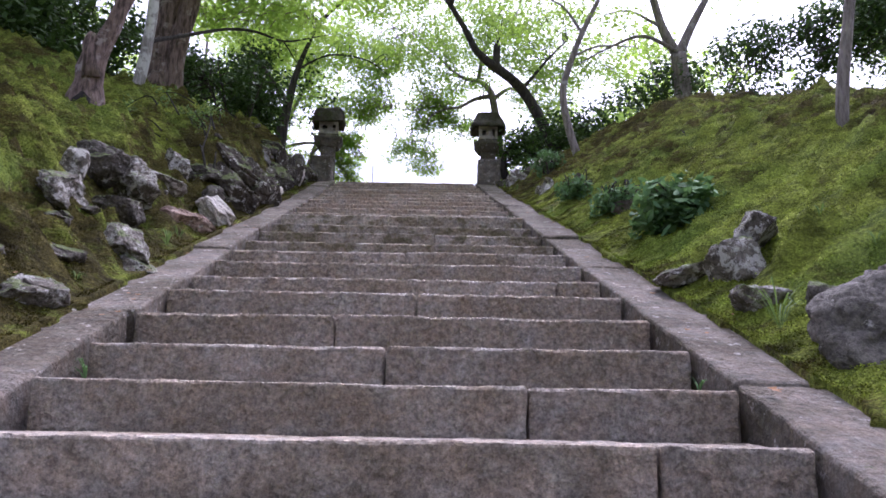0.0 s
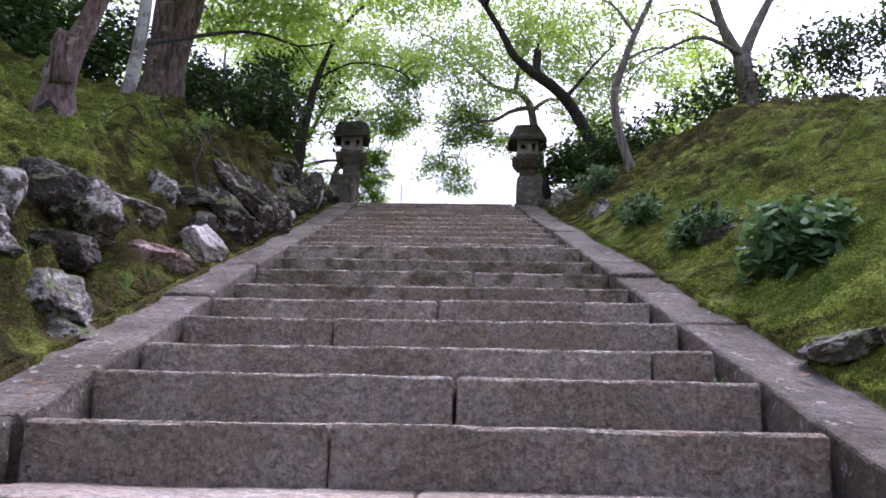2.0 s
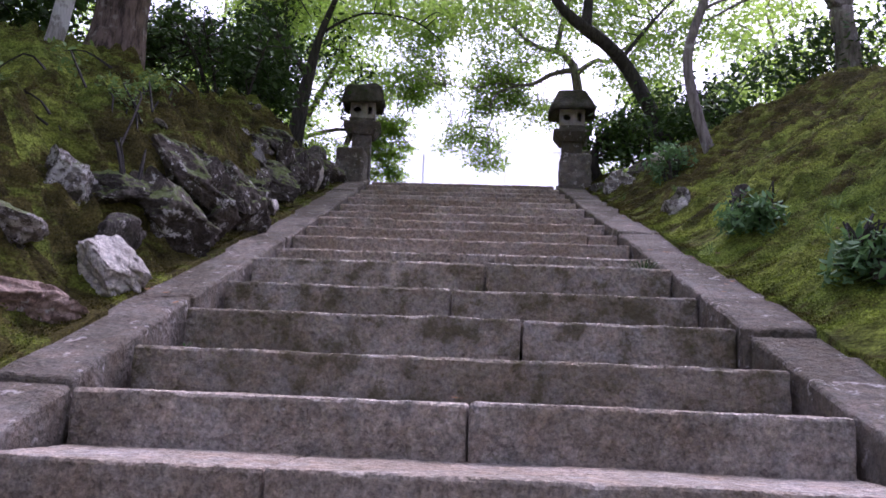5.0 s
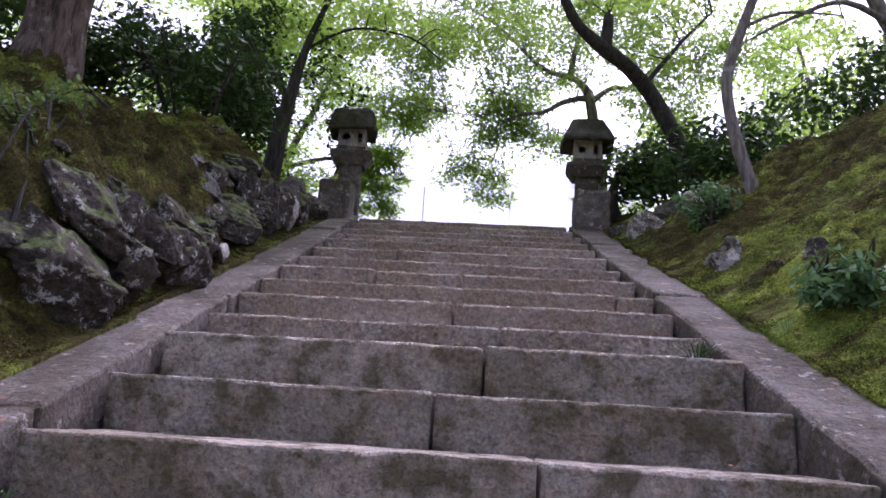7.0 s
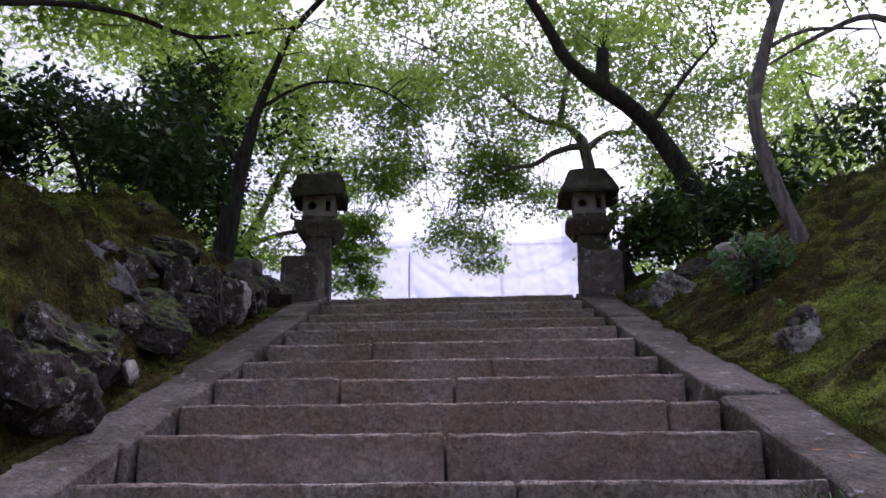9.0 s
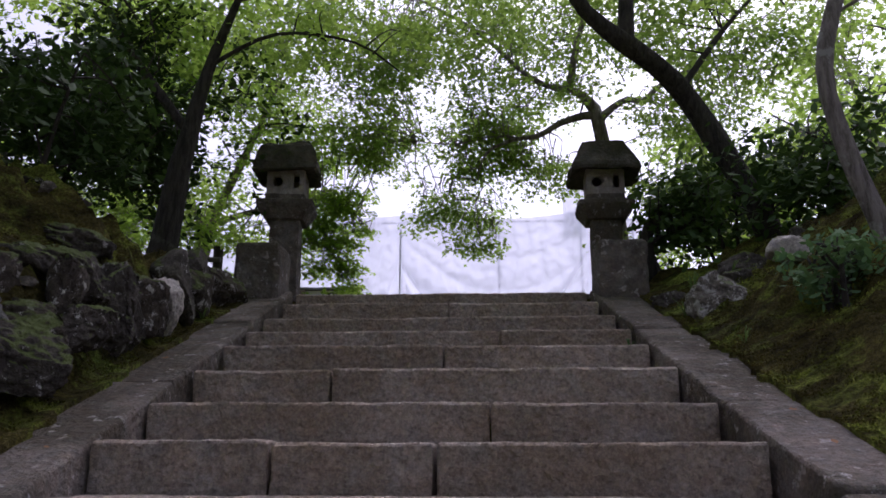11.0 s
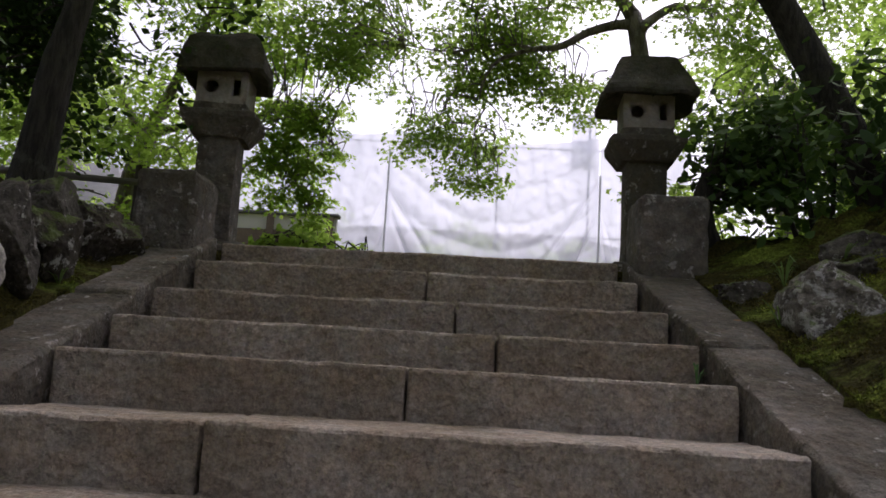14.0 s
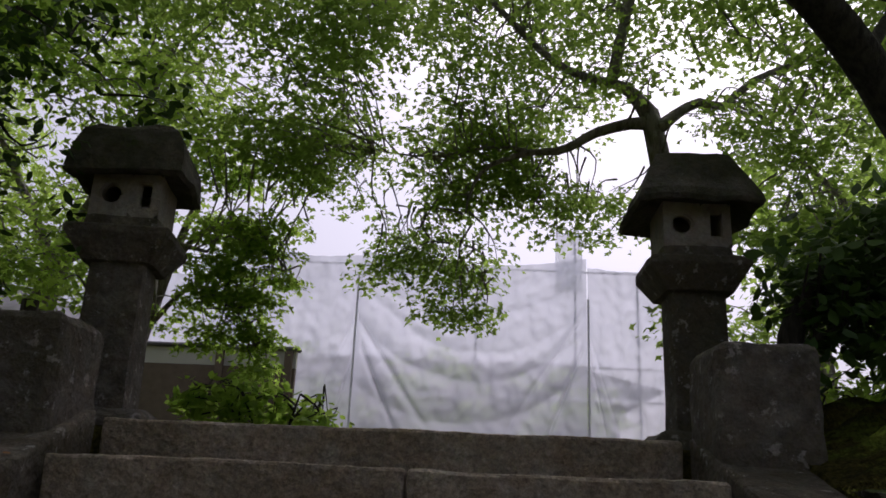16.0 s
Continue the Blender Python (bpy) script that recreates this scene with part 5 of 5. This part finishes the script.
# kind, place, width, height, lean in degrees
ROCKS = [
    ("l", -2.72, 5.66, 2.56, 0.55, 0.28, 32), ("g", -2.43, 4.92, 2.02, 0.36, 0.17, 6), ("l", -2.16, 4.30, 1.63, 0.48, 0.29, 0), ("l", -2.21, 5.62, 2.17, 0.36, 0.34, 28), ("l", -2.09, 5.48, 2.03, 0.25, 0.15, 20),
    ("g", -2.88, 6.62, 3.02, 0.42, 0.34, 8), ("l", -2.86, 6.08, 2.88, 0.20, 0.32, 0), ("l", -2.61, 6.80, 2.95, 0.36, 0.40, 12), ("g", -3.38, 6.15, 3.05, 0.46, 0.34, 0),
    ("l", -2.83, 8.34, 3.60, 0.34, 0.40, 30), ("p", -2.25, 7.82, 3.00, 0.44, 0.20, 42), ("r", -2.30, 7.18, 2.72, 0.42, 0.20, 12),
    ("d", -2.36, 8.88, 3.46, 0.70, 0.48, 18), ("d", -2.40, 9.08, 3.86, 0.56, 0.30, 44), ("w", -2.62, 8.62, 3.62, 0.34, 0.30, 0),
    ("d", -2.28, 9.80, 3.83, 0.36, 0.46, 8), ("d", -2.20, 10.02, 3.81, 0.26, 0.38, 16), ("d", -2.40, 9.45, 3.90, 0.26, 0.28, 0), ("w", -2.36, 10.32, 3.95, 0.34, 0.34, 10),
    ("g", -2.29, 10.72, 3.98, 0.28, 0.17, -34), ("p", -2.17, 10.62, 4.0, 0.09, 0.11, 0),
    ("s", -2.78, 11.26, 4.64, 0.58, 0.30, 40), ("d", -2.66, 11.52, 4.76, 0.26, 0.32, 22), ("d", -2.42, 11.74, 4.78, 0.24, 0.38, 6), ("w", -2.32, 11.76, 4.58, 0.32, 0.30, 0), ("g", -2.42, 12.36, 4.92, 0.26, 0.40, 0),
    ("d", -2.52, 11.10, 4.34, 0.34, 0.26, 24), ("w", -2.40, 11.32, 4.34, 0.36, 0.30, 12), ("g", -2.60, 10.86, 4.40, 0.30, 0.18, 30),
    ("p", -2.37, 12.95, 4.97, 0.20, 0.36, 4), ("d", -2.42, 13.62, 5.20, 0.26, 0.36, 0), ("w", -2.42, 12.32, 4.72, 0.38, 0.46, 0), ("w", -2.50, 12.72, 4.86, 0.40, 0.48, 0),
    ("d", -2.97, 13.02, 5.05, 0.28, 0.56, -4), ("w", -2.72, 13.06, 5.12, 0.34, 0.36, 0), ("g", -2.46, 13.30, 5.08, 0.30, 0.42, 0), ("g", -2.50, 13.76, 5.22, 0.32, 0.40, 0), ("d", -2.50, 14.14, 5.30, 0.42, 0.40, 0),
    ("w", -3.05, 13.30, 5.44, 0.66, 0.26, 8), ("w", -2.85, 12.45, 5.18, 0.55, 0.26, 14), ("w", -3.25, 12.75, 5.56, 0.6, 0.28, 10), ("g", -2.85, 13.85, 5.36, 0.4, 0.3, 0), ("w", -2.72, 11.95, 4.96, 0.42, 0.28, 20),
    ("d", -2.36, 9.36, 3.60, 0.52, 0.46, 10), ("d", -2.54, 9.62, 4.02, 0.50, 0.30, 30), ("d", -2.34, 10.12, 3.78, 0.44, 0.36, 0), ("d", -2.50, 10.36, 4.18, 0.50, 0.30, 28), ("w", -2.44, 10.62, 4.14, 0.42, 0.30, 10), ("d", -2.42, 11.5, 4.46, 0.42, 0.34, 14), ("w", -2.58, 12.1, 4.84, 0.44, 0.36, 10), ("d", -2.36, 12.6, 4.80, 0.30, 0.34, 0), ("l", -2.62, 7.35, 3.16, 0.36, 0.20, 24), ("g", -2.5, 6.2, 2.62, 0.34, 0.2, 14), ("g", -2.42, 8.2, 3.22, 0.3, 0.22, 0),
    ("l", 1.22, 13.45, 5.02, 0.46, 0.42, -6), ("g", 1.62, 13.90, 5.26, 0.40, 0.30, -10), ("g", 1.06, 14.05, 5.12, 0.36, 0.20, 0), ("p", 1.76, 13.36, 5.36, 0.24, 0.18, 0), ("g", 1.45, 13.75, 5.16, 0.34, 0.22, 0),
    ("l", 1.94, 5.02, 2.24, 0.28, 0.20, -30), ("l", 1.76, 4.88, 2.02, 0.28, 0.44, 20), ("l", 1.52, 5.15, 1.97, 0.34, 0.16, -18), ("l", 1.66, 4.30, 1.69, 0.32, 0.20, 14), ("b", 1.97, 3.52, 1.42, 0.54, 0.56, -8), ("g", 1.86, 3.95, 1.66, 0.24, 0.2, 0),
    ("l", 1.40, 11.03, 4.16, 0.30, 0.22, -30), ("l", 1.47, 11.12, 4.30, 0.15, 0.22, 0), ("g", 1.93, 13.68, 5.48, 0.25, 0.22, 0), ("g", 1.9, 7.75, 3.1, 0.36, 0.2, 0), ("g", 1.75, 10.22, 4.02, 0.3, 0.24, 0),
]
pebbles = random.Random(21)
for _ in range(22):
    y = pebbles.uniform(3.6, 14)
    u = KERB_WIDTH + pebbles.uniform(0.08, 0.7)
    w = pebbles.uniform(0.06, 0.15)
    ROCKS.append((pebbles.choice("ggl"), left_x(y) - u, y, ground_z(left_x(y) - u, y) + 0.05 * w, w, w * 0.6, 0))
for i, (kind, x, y, z, w, h, lean) in enumerate(ROCKS):
    rock(x, y, z, w, h, ROCK_KINDS[kind][0], 300 + i, ROCK_KINDS[kind][1], lean, 6 if kind in "bs" else 15)


# ---- steps, kerbs ----
JOINTS = {0: [0.34], 1: [-0.255], 2: [-0.566], 3: [-0.155], 4: [0.76], 5: [-0.85], 6: [-0.30], 7: [], 8: [-0.087], 9: [-0.466], 10: [-0.287], 11: [-0.22], 12: [-0.503],
          13: [0.536], 14: [-1.16, -0.512], 15: [-0.297], 16: [-1.149], 17: [-0.577], 18: [-0.234], 19: [-0.433], 20: [-0.624], 21: []}


def staircase():
    base = root("stairs", 0, 0, -0.65, "worn grey granite stairs climbing the garden bank", "stairs", kind="structure")
    rng = random.Random(5)
    lower = [3.26 - 0.556 * k for k in range(9, 0, -1)]
    edges = [(y, sorted([rng.uniform(-1, 0.8)])) for y in lower] + [(y, JOINTS[i]) for i, y in enumerate(EDGES)]
    for i, (y, cuts) in enumerate(edges):
        back = edges[i + 1][0] + 0.10 if i + 1 < len(edges) else y + 0.45
        z1 = stair_z(y) + (0.05 if abs(y - 8.83) < 0.01 else 0)
        z0 = stair_z(edges[i - 1][0]) - 0.06 if i else z1 - 0.3
        ends = [left_x(y) + 0.004, *cuts, right_x(y) - 0.004]
        for a, b in zip(ends, ends[1:]):
            shift = rng.uniform(-0.012, 0.012)
            mossy = abs(y - 7.68) < 0.1 or abs(y - 8.29) < 0.1 or abs(y - 8.83) < 0.1 or abs(y - 7.05) < 0.1
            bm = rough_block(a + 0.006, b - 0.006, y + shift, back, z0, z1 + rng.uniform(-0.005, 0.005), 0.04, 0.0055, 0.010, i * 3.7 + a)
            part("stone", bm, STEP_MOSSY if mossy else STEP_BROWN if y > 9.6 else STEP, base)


staircase()


def kerb(side, cuts):
    base = root("kerb_left" if side < 0 else "kerb_right", 0, 0, 0, "sloping granite kerb slabs beside the stairs", "kerb", kind="structure")
    for i, (a, b) in enumerate(zip(cuts, cuts[1:])):
        bm = rough_block(0, KERB_WIDTH if side < 0 else KERB_RIGHT, a + 0.009, b - 0.009, -0.42, 0, 0.07, 0.008, 0.013, i * 5.1 + side)
        uneven = random.Random(i + 10 * side)
        lift = -0.002 + 0.0006 * a + uneven.uniform(-0.014, 0.014)
        inset, tip = uneven.uniform(-0.014, 0.014), uneven.uniform(-0.010, 0.010)
        for v in bm.verts:
            x = v.co.x if side > 0 else v.co.x - KERB_WIDTH
            v.co.x = x + (left_x(v.co.y) if side < 0 else right_x(v.co.y)) + side * (0.014 + inset)
            v.co.z += stair_z(v.co.y) + lift - tip * (2 * (v.co.y - a) / (b - a) - 1)
        part("slab", bm, KERB, base)


kerb(-1, [-1.7, 0.4, 2.3, 4.4, 6.60, 7.85, 9.9, 12.0, 13.6, 14.95])
kerb(1, [-1.7, 0.2, 1.7, 3.36, 6.05, 7.6, 9.2, 10.62, 11.65, 13.3, 14.95])


# ---- small growth and litter ----
def moss_tufts(count, seed):
    """Short upright moss tips over the banks that the stairs pass."""
    rng = np.random.default_rng(seed)
    at = []
    while len(at) < count:
        y = rng.uniform(2.5, 14.3)
        side = rng.random() < 0.6
        u = KERB_WIDTH + rng.random() ** 1.4 * 3.6
        x = right_x(y) + u if side else left_x(y) - u
        if noise.noise(Vector((x, y * 1.4, 2)) * 2.6) + 0.6 * noise.noise(Vector((x, y, 9)) * 9) < -0.34 + 0.25 * (x < 0):
            continue
        at.append((x, y, ground_z(x, y) + 0.006))
    at = np.array(at)
    n = len(at)
    fall = np.stack([np.where(at[:, 0] < 0, 0.4, -0.4), np.full(n, -0.3), np.zeros(n)], axis=1)
    up = fall + rng.normal(size=(n, 3)) * (0.4, 0.4, 0.1) + (0, 0, 0.55)
    up /= np.linalg.norm(up, axis=1)[:, None]
    side = np.cross(up, rng.normal(size=(n, 3)))
    side /= np.linalg.norm(side, axis=1)[:, None]
    tall, wide = rng.uniform(0.005, 0.014, n)[:, None], rng.uniform(0.0035, 0.007, n)[:, None]
    co = np.stack([at - side * wide, at + side * wide, at + up * tall], axis=1)
    me = bpy.data.meshes.new("moss_tips")
    me.vertices.add(n * 3)
    me.vertices.foreach_set("co", co.astype(np.float32).ravel())
    me.loops.add(n * 3)
    me.loops.foreach_set("vertex_index", np.arange(n * 3, dtype=np.int32))
    me.polygons.add(n)
    me.polygons.foreach_set("loop_start", np.arange(0, n * 3, 3, dtype=np.int32))
    me.polygons.foreach_set("loop_total", np.full(n, 3, dtype=np.int32))
    me.materials.append(MOSS_TIPS)
    me.update(calc_edges=True)
    soil_shade = me.attributes.new("soil_shade", "FLOAT", "POINT")
    soil_shade.data.foreach_set("value", np.repeat([soil_shade_at(x, y) for x, y, _ in at], 3).astype(np.float32))
    tagged(new("moss_tips", me), "short green moss tips covering the banks", "moss", kind="stuff")


moss_tufts(260000, 7)


def weed(x, y, z, tall, blades, seed, mat=LEAF_MID):
    rng = random.Random(seed)
    bm = bmesh.new()
    foot = bm.verts.new((0, 0, -0.01))
    for _ in range(blades):
        a, out, h = rng.random() * 6.28, rng.uniform(0.3, 0.9) * tall, tall * rng.uniform(0.5, 1)
        d, s = Vector((math.cos(a), math.sin(a), 0)), Vector((-math.sin(a), math.cos(a), 0))
        pts = [(d * out * 0.4 + Vector((0, 0, h * 0.7)), 0.0042), (d * out * 0.8 + Vector((0, 0, h)), 0.003), (d * out * 1.1 + Vector((0, 0, h * 0.85)), 0.001)]
        rows = [(bm.verts.new(p - s * w), bm.verts.new(p + s * w)) for p, w in pts]
        bm.faces.new((foot, rows[0][1], rows[0][0]))
        for (a0, b0), (a1, b1) in zip(rows, rows[1:]):
            bm.faces.new((a0, b0, b1, a1))
    ob = part("weed", bm, mat)
    ob.location = (x, y, z)
    tagged(ob, "small green weed growing in a joint beside the stone", "weed", "weeds along the stairs")


rng = random.Random(77)
for i, (side, k) in enumerate([(1, 1), (-1, 1), (1, 4), (-1, 8), (1, 11), (1, 18)]):
    y = EDGES[k] - rng.uniform(0.03, 0.2)
    x = right_x(y) - 0.04 if side > 0 else left_x(y) + 0.04
    weed(x, y, stair_z(EDGES[k - 1]) if k else stair_z(y) - 0.15, rng.uniform(0.05, 0.11), rng.randint(4, 7), 500 + i)
for i in range(26):
    side, y = rng.choice((-1, 1)), rng.uniform(3.0, 14.2)
    u = KERB_WIDTH + rng.uniform(0.04, 0.9)
    x = right_x(y) + u if side > 0 else left_x(y) - u
    weed(x, y, ground_z(x, y) - 0.01, rng.uniform(0.06, 0.15), rng.randint(9, 18), 600 + i, LEAF_PALE)
weed(right_x(9.36) - 0.06, 9.36, stair_z(EDGES[10]) + 0.02, 0.17, 26, 702, LEAF_DARK)
weed(1.62, 3.95, ground_z(1.62, 3.95), 0.24, 18, 701, LEAF_PALE)


def fallen_leaf(x, y, z, tilt, seed):
    r = random.Random(seed)
    size = r.uniform(0.035, 0.06)
    shape = MAPLE if r.random() < 0.6 else OVAL
    bm = bmesh.new()
    top = [bm.verts.new((px * size, (py - 0.5) * size, 0.004 + 0.25 * size * abs(px) ** 1.5 + 0.12 * size * (py - 0.5) ** 2)) for px, py in shape]
    bm.faces.new(top)
    ob = part("fallen_leaf", bm, LEAF_FALLEN)
    ob.matrix_world = pose(x, y, z, tilt, 0, 0) @ pose(0, 0, 0, 0, 0, r.uniform(0, 360))
    tagged(ob, "dry brown maple leaf lying on the ground", "leaf", "fallen leaves")


for i in range(70):
    y = rng.uniform(3.0, 14.4)
    roll = rng.random()
    if roll < 0.45:
        side = rng.choice((-1, 1))
        u = rng.uniform(0.03, KERB_WIDTH - 0.03)
        x = right_x(y) + u if side > 0 else left_x(y) - u
        fallen_leaf(x, y, stair_z(y) + 0.022, math.degrees(math.atan(SLOPE)), i)
    elif roll < 0.6:
        k = rng.randrange(0, 20)
        y = EDGES[k] + rng.uniform(0.35, 0.45)
        fallen_leaf(rng.uniform(left_x(y) + 0.05, right_x(y) - 0.1), y, stair_z(EDGES[k]) + 0.012, 0, i)
    else:
        side = rng.choice((-1, 1))
        u = KERB_WIDTH + rng.uniform(0.05, 1.6)
        x = right_x(y) + u if side > 0 else left_x(y) - u
        fallen_leaf(x, y, ground_z(x, y) + 0.02, math.degrees(math.atan(SLOPE)), i)
